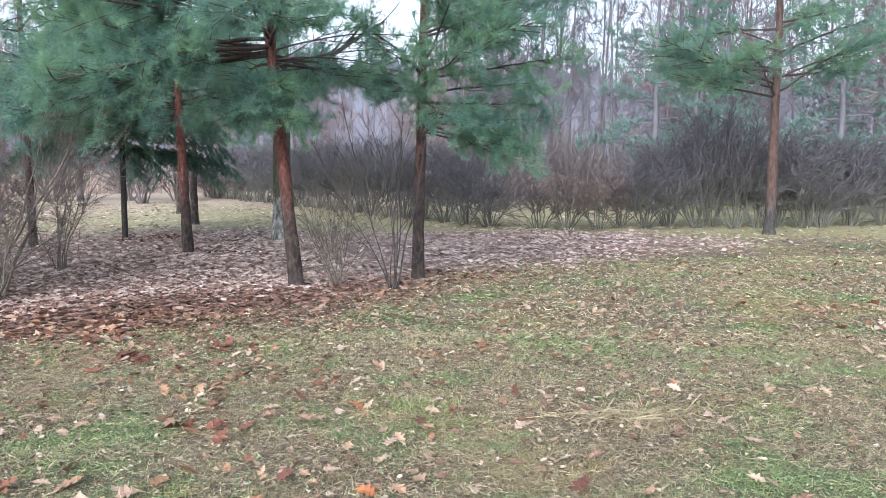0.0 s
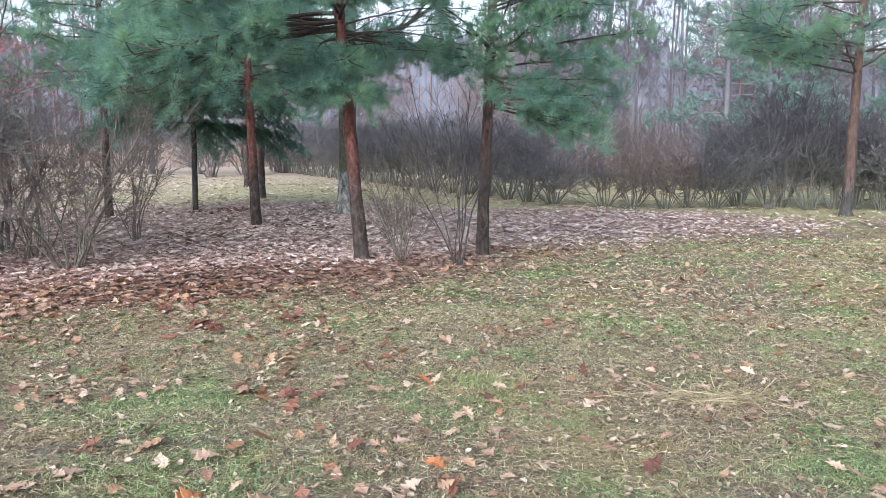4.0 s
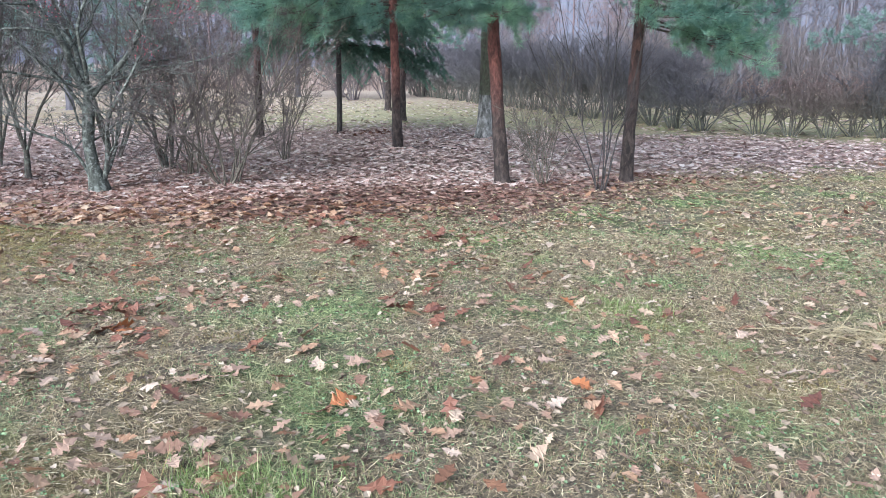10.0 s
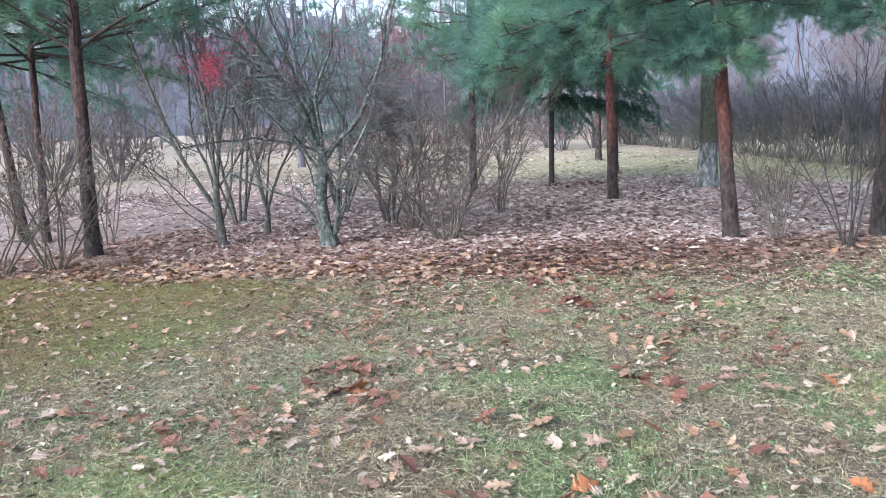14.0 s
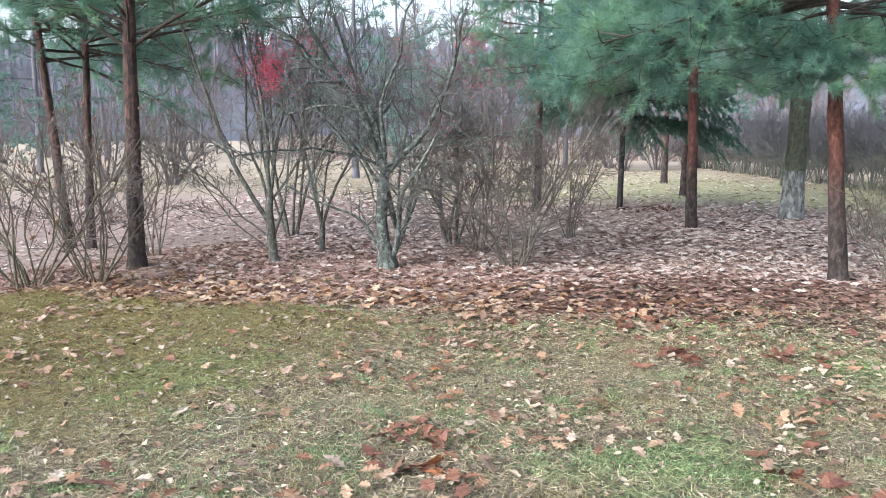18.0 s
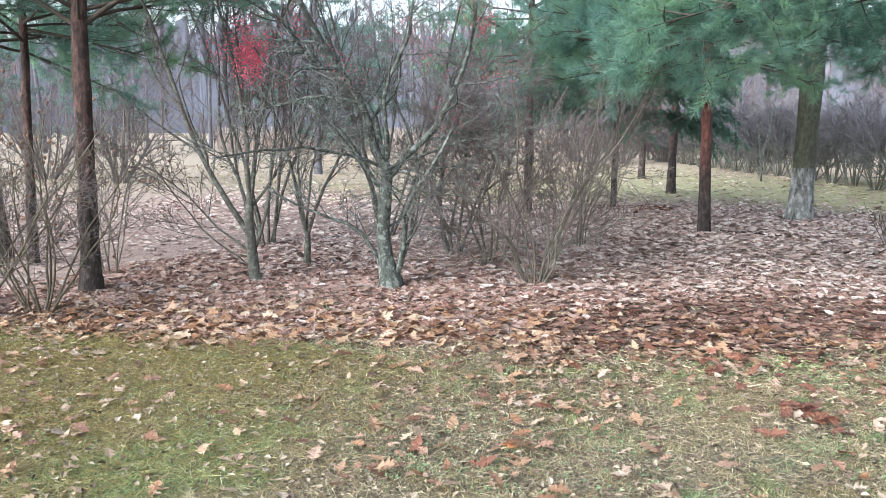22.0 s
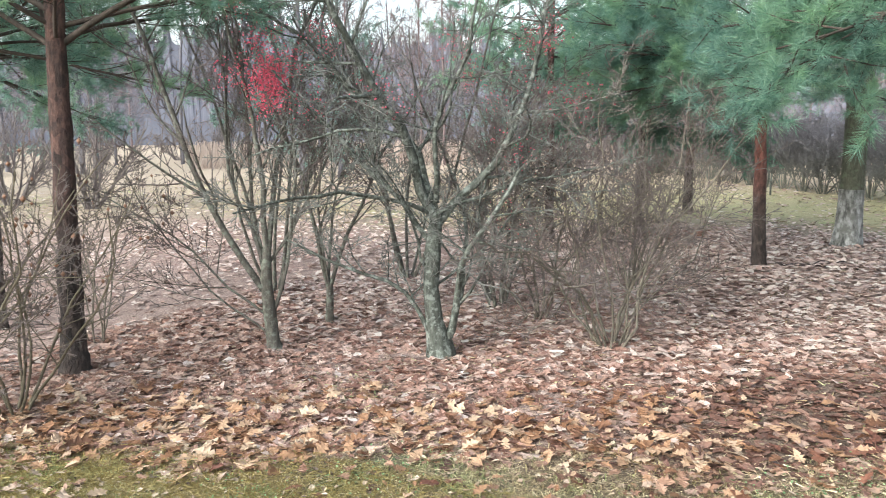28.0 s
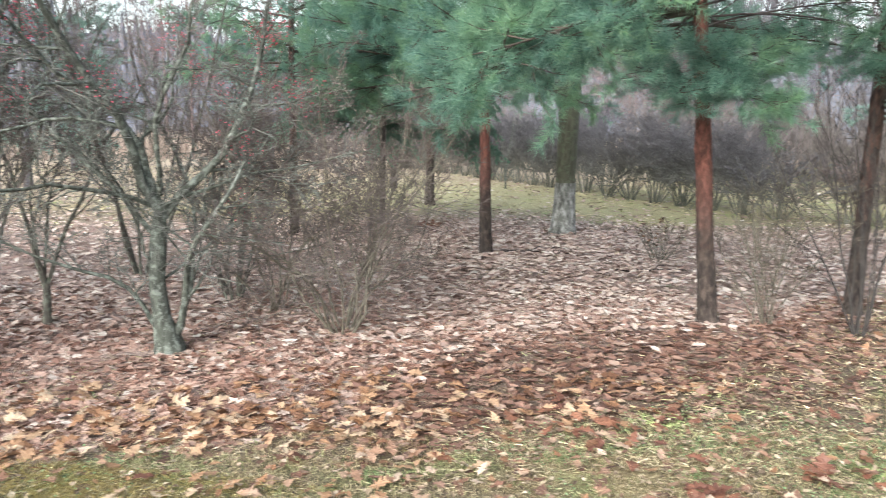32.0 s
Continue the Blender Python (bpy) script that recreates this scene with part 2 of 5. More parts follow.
M_THATCH = bladed("matted_thatch", [(0, (0.080, 0.055, 0.036)), (0.3, (0.235, 0.180, 0.104)), (0.6, (0.405, 0.325, 0.200)), (0.82, (0.57, 0.475, 0.305)), (1, (0.72, 0.63, 0.44))], 0.7, patch=[(0, (0.13, 0.175, 0.066)), (0.5, (0.275, 0.335, 0.135)), (1, (0.50, 0.49, 0.26))], patch_scale=0.85, ramp_at=(0.52, 0.61), clump_shade=0.6)
M_STRAW = bladed("dry_straw", [(0, (0.304, 0.240, 0.136)), (1, (0.464, 0.400, 0.256))], 0.6)
OAK = [(0, (0.155, 0.080, 0.063)), (0.25, (0.235, 0.128, 0.102)), (0.5, (0.305, 0.185, 0.150)), (0.75, (0.385, 0.260, 0.222)), (0.93, (0.445, 0.335, 0.300)), (1, (0.50, 0.41, 0.375))]
OAK_BRIGHT = [(0, (0.115, 0.053, 0.030)), (0.28, (0.215, 0.108, 0.058)), (0.55, (0.305, 0.180, 0.108)), (0.8, (0.375, 0.255, 0.172)), (1, (0.45, 0.355, 0.268))]
M_OAK = bladed("oak_leaves", OAK, 0.6, patch=[(0, (0.17, 0.085, 0.066)), (0.5, (0.325, 0.195, 0.150)), (1, (0.49, 0.38, 0.33))], patch_scale=0.5, trans=0.08)
# paler, pinker set of the oak leaf colours for the back of the carpet
M_OAK_FAR = bladed("paler_oak_leaves", [(0, (0.19, 0.11, 0.092)), (0.3, (0.31, 0.205, 0.178)), (0.6, (0.42, 0.315, 0.282)), (0.85, (0.52, 0.435, 0.405)), (1, (0.60, 0.54, 0.51))], 0.55, trans=0.08)
M_OAK_ONE = bladed("oak_leaf", OAK_BRIGHT, 0.6, by_object=True, trans=0.08)
M_OAK_BRIGHT = bladed("orange_oak_leaves", OAK_BRIGHT, 0.6, trans=0.08)
M_PALE = bladed("pale_dry_leaves", [(0, (0.251, 0.157, 0.133)), (0.4, (0.433, 0.313, 0.276)), (0.8, (0.540, 0.440, 0.398)), (1, (0.640, 0.565, 0.525))], 0.5, trans=0.08)
M_TAN = bladed("tan_oak_leaves", [(0, (0.15, 0.075, 0.05)), (0.4, (0.27, 0.16, 0.11)), (0.8, (0.38, 0.27, 0.205)), (1, (0.46, 0.37, 0.30))], 0.45, trans=0.08)
M_BROWN = bladed("damp_brown_leaves", [(0, (0.06, 0.030, 0.024)), (0.35, (0.135, 0.070, 0.054)), (0.7, (0.215, 0.122, 0.095)), (0.92, (0.28, 0.178, 0.140)), (1, (0.37, 0.27, 0.225))], 0.45, trans=0.06)
M_RUST = bladed("rust_oak_leaves", [(0, (0.100, 0.038, 0.027)), (1, (0.205, 0.088, 0.052))], 0.65)
M_RUST_MIX = bladed("reddish_brown_leaves", [(0, (0.085, 0.038, 0.028)), (0.5, (0.185, 0.088, 0.062)), (0.85, (0.29, 0.165, 0.118)), (1, (0.38, 0.265, 0.205))], 0.6)
M_SMALL = bladed("small_pale_leaves", [(0, (0.055, 0.036, 0.024)), (0.22, (0.12, 0.083, 0.055)), (0.5, (0.22, 0.165, 0.115)), (0.8, (0.31, 0.245, 0.178)), (1, (0.40, 0.335, 0.262))], 0.7)


def ground_material():
    """Lawn of soil, thatch and green patches; leaf mould under the trees; a pale field far off."""
    m, n, l, b = nodes_of("ground")
    pos = n.new("ShaderNodeNewGeometry").outputs["Position"]
    fine = noise_node(n, l, pos, 45, 8, 0.75)
    mid = noise_node(n, l, pos, 6, 6, 0.65)
    patch = noise_node(n, l, pos, 0.85, 5, 0.6)
    thatch = ramp_node(n, [(0.36, (0.035, 0.028, 0.020)), (0.5, (0.125, 0.100, 0.070)), (0.64, (0.25, 0.21, 0.155))])
    green = ramp_node(n, [(0.36, (0.025, 0.032, 0.015)), (0.5, (0.085, 0.108, 0.048)), (0.64, (0.18, 0.20, 0.10))])
    mould = ramp_node(n, [(0.36, (0.14, 0.09, 0.078)), (0.5, (0.30, 0.21, 0.185)), (0.64, (0.48, 0.39, 0.355))])
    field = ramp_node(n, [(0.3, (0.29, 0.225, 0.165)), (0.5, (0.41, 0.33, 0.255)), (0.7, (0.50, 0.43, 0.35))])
    for r in (thatch, green, mould, field):
        l.new(fine, r.inputs[0])
    mr = n.new("ShaderNodeMapRange")
    mr.inputs[1].default_value, mr.inputs[2].default_value = 0.50, 0.60
    l.new(patch, mr.inputs[0])
    col = mix_node(n, l, mr.outputs[0], thatch.outputs[0], green.outputs[0])
    gold = ramp_node(n, [(0.36, (0.07, 0.055, 0.025)), (0.5, (0.20, 0.165, 0.07)), (0.64, (0.33, 0.28, 0.13))])
    l.new(fine, gold.inputs[0])
    mr2 = n.new("ShaderNodeMapRange")
    mr2.inputs[1].default_value, mr2.inputs[2].default_value = 0.52, 0.62
    l.new(noise_node(n, l, pos, 0.37, 4, 0.5), mr2.inputs[0])
    col = mix_node(n, l, mr2.outputs[0], col, gold.outputs[0])
    att = n.new("ShaderNodeAttribute")
    att.attribute_name = "litter"
    col = mix_node(n, l, att.outputs["Fac"], col, mould.outputs[0])
    soil = ramp_node(n, [(0.36, (0.05, 0.034, 0.025)), (0.5, (0.125, 0.085, 0.06)), (0.64, (0.23, 0.165, 0.12))])
    l.new(fine, soil.inputs[0])
    att3 = n.new("ShaderNodeAttribute")
    att3.attribute_name = "soil"
    col = mix_node(n, l, att3.outputs["Fac"], col, soil.outputs[0])
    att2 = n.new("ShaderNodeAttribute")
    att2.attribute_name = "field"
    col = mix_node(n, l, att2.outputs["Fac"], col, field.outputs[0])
    # blotches of tone, strengthened to stand for shadows among the tufts
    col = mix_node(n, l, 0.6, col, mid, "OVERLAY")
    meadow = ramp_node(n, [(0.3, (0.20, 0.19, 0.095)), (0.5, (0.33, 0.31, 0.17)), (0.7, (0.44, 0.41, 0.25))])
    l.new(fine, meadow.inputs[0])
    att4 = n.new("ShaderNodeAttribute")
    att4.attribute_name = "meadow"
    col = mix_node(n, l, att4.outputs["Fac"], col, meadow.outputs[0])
    l.new(col, b.inputs["Base Color"])
    b.inputs["Roughness"].default_value = 0.9
    bump_to(n, l, b, fine, 0.8, 0.03)
    return m


M_GROUND = ground_material()


# ---- mesh tools ----
class Geo:
    """Vertices, triangles and quads of one mesh."""

    def __init__(self):
        self.v, self.q, self.t, self.count = [], [], [], 0

    def add(self, verts, quads=None, tris=None):
        if quads is not None:
            self.q.append(np.asarray(quads) + self.count)
        if tris is not None:
            self.t.append(np.asarray(tris) + self.count)
        self.v.append(np.asarray(verts, float))
        self.count += len(verts)

    def mesh(self, name, smooth=False):
        me = bpy.data.meshes.new(name)
        v = np.concatenate(self.v)
        q = np.concatenate(self.q) if self.q else np.zeros((0, 4), int)
        t = np.concatenate(self.t) if self.t else np.zeros((0, 3), int)
        me.vertices.add(len(v))
        me.vertices.foreach_set("co", v.ravel().astype(np.float32))
        loops = np.r_[q.ravel(), t.ravel()].astype(np.int32)
        me.loops.add(len(loops))
        me.loops.foreach_set("vertex_index", loops)
        me.polygons.add(len(q) + len(t))
        me.polygons.foreach_set("loop_start", np.r_[np.arange(len(q)) * 4, len(q) * 4 + np.arange(len(t)) * 3].astype(np.int32))
        me.polygons.foreach_set("use_smooth", np.full(len(q) + len(t), smooth))
        me.update(calc_edges=True)
        me.validate()
        return me


def part(name, geo, material, parent=None, label="", smooth=True):
    me = geo.mesh(name, smooth)
    me.materials.append(material)
    ob = new(name, me)
    ob.parent = parent
    if label:
        ob["label"] = label
    return ob


def unit(v):
    return v / max(np.linalg.norm(v), 1e-9)


def tube(geo, pts, rad, sides):
    """A tapered stem along pts, closed at its tip."""
    pts, rad = np.asarray(pts, float), np.asarray(rad, float)
    tan = np.gradient(pts, axis=0)
    tan /= np.linalg.norm(tan, axis=1)[:, None] + 1e-9
    side = np.cross(tan[0], (0.31, 0.73, 0.12) if abs(tan[0][2]) > 0.8 else (0, 0, 1.0))
    a = np.arange(sides) * 2 * math.pi / sides
    rings = []
    for p, r, w in zip(pts, rad, tan):
        side = unit(side - w * (side @ w))
        other = np.cross(w, side)
        rings.append(p + r * (np.cos(a)[:, None] * side + np.sin(a)[:, None] * other))
    k = np.arange(sides)
    quads = [np.stack([i * sides + k, i * sides + (k + 1) % sides, (i + 1) * sides + (k + 1) % sides, (i + 1) * sides + k], 1) for i in range(len(pts) - 1)]
    geo.add(np.concatenate(rings), np.concatenate(quads))


def wander(rng, start, way, length, steps, bend, lift):
    """A crooked line from start; lift > 0 turns it upwards as it goes, < 0 makes it droop."""
    p, d, pts = np.array(start, float), unit(np.array(way, float)), []
    pts.append(p.copy())
    for _ in range(steps):
        d = unit(d + bend * np.array([rng.gauss(0, 1), rng.gauss(0, 1), rng.gauss(0, 0.8)]) + np.array([0, 0, lift]))
        p = p + d * length / steps
        pts.append(p.copy())
    return np.array(pts)


def aside(rng, d, angle, spin=None):
    """A direction at that angle (degrees) from d."""
    u = unit(np.cross(d, (0, 0, 1)) if abs(d[2]) < 0.95 else np.cross(d, (1, 0, 0)))
    w = np.cross(d, u)
    s = rng.uniform(0, 2 * math.pi) if spin is None else spin
    a = radians(angle)
    return unit(d * math.cos(a) + (u * math.cos(s) + w * math.sin(s)) * math.sin(a))


def grow(geo, rng, start, way, length, r, level, tips, bend=0.09, lift=0.05, kids=(7, 6, 4), angle=38, shrink=0.5, first=0.25, thin=0.0022, sides=6, flat=False, seg=0.16, fine=None):
    """A stem with its twigs down to the given level; tips gathers the ends, fine takes the thin twigs."""
    geo = fine if fine is not None and level <= 1 else geo
    if flat and level <= 0:
        d = unit(np.array(way) + [0, 0, lift])
        s = unit(np.cross(d, [rng.gauss(0, 1), rng.gauss(0, 1), rng.gauss(0, 1)])) * max(r, thin)
        geo.add([start - s, start + s, start + d * length], tris=[(0, 1, 2)])
        return
    steps = max(3, min(9, int(length / seg))) if level > 0 else 2 + (length > 0.5)
    pts = wander(rng, start, way, length, steps, bend, lift)
    rad = np.linspace(r, max(r * 0.35, thin), len(pts))
    tube(geo, pts, rad, sides)
    tips.append((pts[-1], unit(pts[-1] - pts[-2])))
    if level <= 0:
        return
    n = kids[-level]
    for i in range(n):
        t = first + (0.97 - first) * (i + rng.random()) / n
        k = t * (len(pts) - 1)
        j = min(int(k), len(pts) - 2)
        p = pts[j] + (pts[j + 1] - pts[j]) * (k - j)
        d = unit(pts[j + 1] - pts[j])
        sub = length * shrink * (1.15 - 0.7 * t) * rng.uniform(0.6, 1.25)
        rr = max(thin, np.interp(k, range(len(pts)), rad) * rng.uniform(0.36, 0.58))
        grow(geo, rng, p, aside(rng, d, angle * rng.uniform(0.6, 1.35)), sub, rr, level - 1, tips, bend * 0.92, lift, kids, angle, shrink, 0.15, thin, 4 if level > 1 else 3, flat, seg, fine)


def needles(geo, npr, at, way, length, count, size, width=0.0035, spread=0.9):
    """A brush of needles round the last stretch of a twig."""
    way = unit(way)
    t = npr.random(count)
    base = at - way * (length * (1 - t))[:, None]
    d = npr.normal(size=(count, 3))
    d -= (d @ way)[:, None] * way
    d /= np.linalg.norm(d, axis=1)[:, None] + 1e-9
    d = d * spread + way * npr.uniform(0.35, 1.2, (count, 1))
    d /= np.linalg.norm(d, axis=1)[:, None]
    across = np.cross(d, npr.normal(size=(count, 3)))
    across *= width * 0.5 / (np.linalg.norm(across, axis=1)[:, None] + 1e-9)
    tip = base + d * (size * npr.uniform(0.7, 1.15, (count, 1)))
    v = np.stack([base - across, base + across, tip], 1).reshape(-1, 3)
    geo.add(v, tris=np.arange(count * 3).reshape(-1, 3))


# ---- the ground ----
EDGE_X = (-40, -12, -8, -6.8, -5.4, -4, -2.7, -1.95, -1.2, -0.3, 0.9, 2.8, 6.5, 12, 40)
EDGE_Y = (-6, 2.9, 4.9, 5.5, 6.05, 6.6, 7.2, 7.8, 8.45, 10.0, 11.6, 13.0, 15.3, 17.2, 22)


def height(x, y):
    return 0.09 * np.exp(-((x + 2.2) ** 2 + (y - 2.4) ** 2) / 3.4) + 0.012 * np.sin(1.3 * x + 0.4) * np.sin(1.1 * y) - 0.012


def litter(x, y):
    """How far fallen leaves cover the ground: 1 under the trees, 0 on the lawn."""
    edge = np.interp(x, EDGE_X, EDGE_Y) + 0.16 * np.sin(2.1 * x) + 0.1 * np.sin(5.3 * x + 1)
    soft = 0.5 + 1.7 * np.clip((x + 3.2) / 2.0, 0, 1)
    near = np.clip((y - edge) / soft + 0.4, 0, 1)
    back = np.clip((20.5 + 0.8 * np.sin(0.7 * x) - 0.25 * np.abs(x + 3) - y) / 4, 0, 1)
    return near * back


def bare(x, y):
    """A damp brown strip where the lawn thins out under the pines, with few pale leaves on it."""
    edge = np.interp(x, EDGE_X, EDGE_Y) + 0.25 * np.sin(1.7 * x + 0.5)
    a = np.clip((x + 5.4) / 1.6, 0, 1) * np.clip((2.5 - x) / 2.0, 0, 1)
    return a * np.clip((y - edge + 1.7) / 1.5, 0, 1) * np.clip((edge + 2.6 - y) / 1.5, 0, 1) * np.clip((11.2 - y) / 1.2, 0, 1)


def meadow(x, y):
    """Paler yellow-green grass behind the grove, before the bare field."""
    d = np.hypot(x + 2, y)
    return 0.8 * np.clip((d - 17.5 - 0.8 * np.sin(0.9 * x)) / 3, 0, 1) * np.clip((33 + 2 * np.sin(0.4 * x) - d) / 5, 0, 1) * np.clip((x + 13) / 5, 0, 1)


def build_ground():
    xs = np.r_[-900, -400, -200, -120, -80, -55, -40, -30, -22, np.arange(-16, 16, 0.22), 19, 25, 35, 50, 80, 130, 250, 500, 900]
    ys = np.r_[-900, -400, -150, -60, -25, -10, -4, np.arange(-1, 26, 0.22), 28, 31, 36, 43, 55, 75, 110, 170, 300, 600, 900]
    gx, gy = np.meshgrid(xs, ys)
    gz = height(gx, gy) + 0.008 * np.random.RandomState(4).normal(size=gx.shape) * (np.abs(gx) < 17)
    v = np.stack([gx, gy, gz], -1).reshape(-1, 3)
    i = np.arange(len(ys) - 1)[:, None] * len(xs) + np.arange(len(xs) - 1)[None]
    q = np.stack([i, i + 1, i + 1 + len(xs), i + len(xs)], -1).reshape(-1, 4)
    g = Geo()
    g.add(v, q)
    ob = part("ground", g, M_GROUND)
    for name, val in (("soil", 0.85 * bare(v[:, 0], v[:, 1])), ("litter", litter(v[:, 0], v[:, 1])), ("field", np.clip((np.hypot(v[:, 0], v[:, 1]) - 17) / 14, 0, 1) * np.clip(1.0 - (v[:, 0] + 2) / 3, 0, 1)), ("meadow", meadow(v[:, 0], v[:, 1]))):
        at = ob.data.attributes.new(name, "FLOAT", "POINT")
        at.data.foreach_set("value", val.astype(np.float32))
    tagged(ob, "autumn lawn with bare soil, thatch and leaf mould", "ground", kind="structure")


build_ground()


# ---- pines ----
def whorls(rng, low, top, gap, length):
    """Limbs all round a trunk from low to top: height, bearing, length, pitch."""
    out, h = [], low
    while h < top - 0.4:
        for k in range(rng.choice((3, 4, 4, 5))):
            far = length * (1 - 0.8 * (h - low) / (top - low)) * rng.uniform(0.7, 1.1)
            out.append((h + rng.uniform(-0.12, 0.12), rng.uniform(0, 360), far, rng.uniform(-5, 25)))
        h += gap * rng.uniform(0.8, 1.2) * (1.0 if h < 5.0 else 2.6)
    return out


def limb(tree, rng, npr, foot, way, length, r, fill, size, needle, green=True, droop=-0.012, dense=8.0, step=0.115, wide=0.005, twig=None):
    """A pine limb: the wood, and its needles as a part of it."""
    wood, leaf = Geo(), Geo()
    pts = wander(rng, foot, way, length, 9, 0.06, droop)
    rad = np.linspace(r, max(0.004, r * 0.2), 10)
    tube(wood, pts, rad, 6)
    ends = [(pts[-1], pts[-1] - pts[-2])]
    n = max(3, int(length * dense))
    for i in range(n):
        t = 0.25 + 0.73 * (i + rng.random()) / n
        k = t * 9
        j = min(int(k), 8)
        p, d = pts[j] + (pts[j + 1] - pts[j]) * (k - j), unit(pts[j + 1] - pts[j])
        flat = unit(np.cross(d, (0, 0, 1))) * rng.choice((-1, 1))
        go = unit(d * 0.75 + flat * rng.uniform(0.5, 1.0) + np.array([0, 0, rng.uniform(-0.45, 0.5)]))
        far = max(0.22, 0.42 * length * (1.1 - 0.75 * t) * rng.uniform(0.6, 1.2))
        sub = wander(rng, p, go, far, 4, 0.1, 0.02)
        tube(wood, sub, np.linspace(max(0.004, r * 0.3), 0.003, 5), 3)
        ends.append((sub[-1], sub[-1] - sub[-2]))
        for _ in range(max(1, int(far / step))):
            m = rng.randint(1, 4)
            q = sub[m]
            tw = aside(rng, unit(sub[m] - sub[m - 1]), rng.uniform(30, 60))
            e = q + tw * rng.uniform(0.1, 0.28)
            side = unit(np.cross(tw, (0.3, 0.5, 0.8))) * 0.003
            wood.add([q - side, q + side, e], tris=[(0, 1, 2)])
            ends.append((e, tw))
    ob = part("branch", wood, twig or (M_TWIG_PINE if green else M_DEADWOOD), tree)
    if green:
        for e, d in ends:
            needles(leaf, npr, e, unit(d) + np.array([0, 0, 0.25]), 0.15, int(fill * rng.uniform(0.7, 1.3)), size, wide)
        part("needles", leaf, needle, ob, smooth=False)
    return ob


def pine(x, y, seed, label, r=0.1, tall=10.0, lean=(0, 0), low=2.6, limbs=(), dead=(), gap=0.55, length=2.4, fill=68, bark_mat=None, needle=None, size=0.115, dense=8.0, step=0.115, wide=0.005, fine_to=5.2, twig=None):
    rng, npr = random.Random(seed), np.random.RandomState(seed)
    tree = tagged(new("pine_tree"), label, "pine tree", "pines")
    tree.location = (x, y, height(x, y) - 0.02)
    hs = np.linspace(0, tall, 22)
    bend = np.cumsum(npr.normal(0, 0.007, (22, 2)), 0)
    pts = np.stack([lean[0] * hs + bend[:, 0] * hs / 3, lean[1] * hs + bend[:, 1] * hs / 3, hs], 1)
    rad = r * (1 - 0.88 * hs / tall) * (1 + 0.35 * np.exp(-hs / 0.12))
    g = Geo()
    fine = np.sort(np.r_[0.06, 0.15, np.linspace(0, tall, 60)])
    tube(g, np.stack([np.interp(fine, hs, pts[:, k]) for k in range(3)], 1) + npr.normal(0, r * 0.035, (len(fine), 3)) * [1, 1, 0],
         r * (1 - 0.88 * fine / tall) * (1 + 0.35 * np.exp(-fine / 0.12)) * npr.uniform(0.94, 1.06, len(fine)), 12)
    part("trunk", g, bark_mat or M_PINE_BARK, tree)

    def on(h):
        return np.array([np.interp(h, hs, pts[:, k]) for k in range(3)])

    auto = whorls(rng, low, tall, gap, length)
    for n, (h, az, far, up) in enumerate([*limbs, *auto]):
        a, b = radians(az), radians(up)
        near = h < fine_to
        limb(tree, rng, npr, on(h), (math.cos(a) * math.cos(b), math.sin(a) * math.cos(b), math.sin(b)), far, max(0.009, min(r * 0.34, far * 0.011)), fill if near else fill * 0.25, size if near else size * 1.3, needle or M_NEEDLE, True, -0.012, dense if near else 3.5, step if near else 0.3, wide if near else 0.016, twig)
    for h, az, far, up in dead:
        a, b = radians(az), radians(up)
        limb(tree, rng, npr, on(h), (math.cos(a) * math.cos(b), math.sin(a) * math.cos(b), math.sin(b)), far, max(0.006, far * 0.007), 0, 0, None, green=False, droop=-0.03)
    return tree


# bearings: 0 is +x, 90 away from the lawn, 270 towards it
pine(-1.87, 10, 11, "tall pine with red-brown bark over a grey foot", r=0.09, lean=(-0.085, 0), low=3.1, tall=11,
     limbs=[(2.95, 229, 3.2, -5), (2.9, 222, 2.7, -5), (3.0, 238, 3.0, -5), (2.9, 212, 2.6, -3), (3.1, 205, 2.7, 0), (2.9, 195, 2.3, -2), (3.2, 230, 2.8, 1), (3.0, 185, 2.8, 2), (3.3, 218, 2.7, 4), (2.3, 258, 1.2, -6), (2.25, 288, 1.15, -6), (2.3, 273, 1.4, -4), (2.9, 200, 2.0, 5), (2.9, 95, 2.3, 3), (2.85, 60, 1.8, 3), (2.35, 250, 1.0, -4), (2.4, 280, 1.2, -2), (2.3, 305, 1.0, -4), (2.45, 265, 1.0, 4), (2.35, 235, 1.1, -3), (2.45, 292, 1.3, 0), (2.8, 120, 2.2, 0), (3.0, 150, 2.0, 5), (2.9, 75, 2.6, 2), (2.8, 45, 2.2, 0)],
     dead=[(2.75, 10, 1.6, 22), (2.95, -15, 1.9, 14), (2.7, 30, 1.4, 8), (2.85, -5, 1.7, 4), (2.8, 20, 1.2, 30)])
pine(-4.4, 13.6, 12, "slim pine with low sweeping green branches", r=0.088, lean=(-0.03, 0), low=2.7, tall=10,
     limbs=[(2.4, 190, 1.8, -2), (2.5, 235, 1.6, 0), (2.4, 285, 1.6, -4), (2.5, 330, 1.9, 0), (2.6, 170, 2.2, 4), (2.7, 215, 2.0, 4), (2.8, 0, 2.0, 3), (2.9, 255, 1.8, 6), (2.8, 200, 2.2, 6), (2.9, 310, 1.9, 6), (2.5, 120, 2.0, 0), (2.6, 60, 2.0, 0), (2.55, 205, 2.6, 0), (2.7, 185, 2.7, 3), (2.85, 225, 2.4, 5), (3.0, 195, 2.6, 6), (3.1, 175, 2.5, 8), (3.0, 240, 2.2, 8)], length=2.4, gap=0.4)
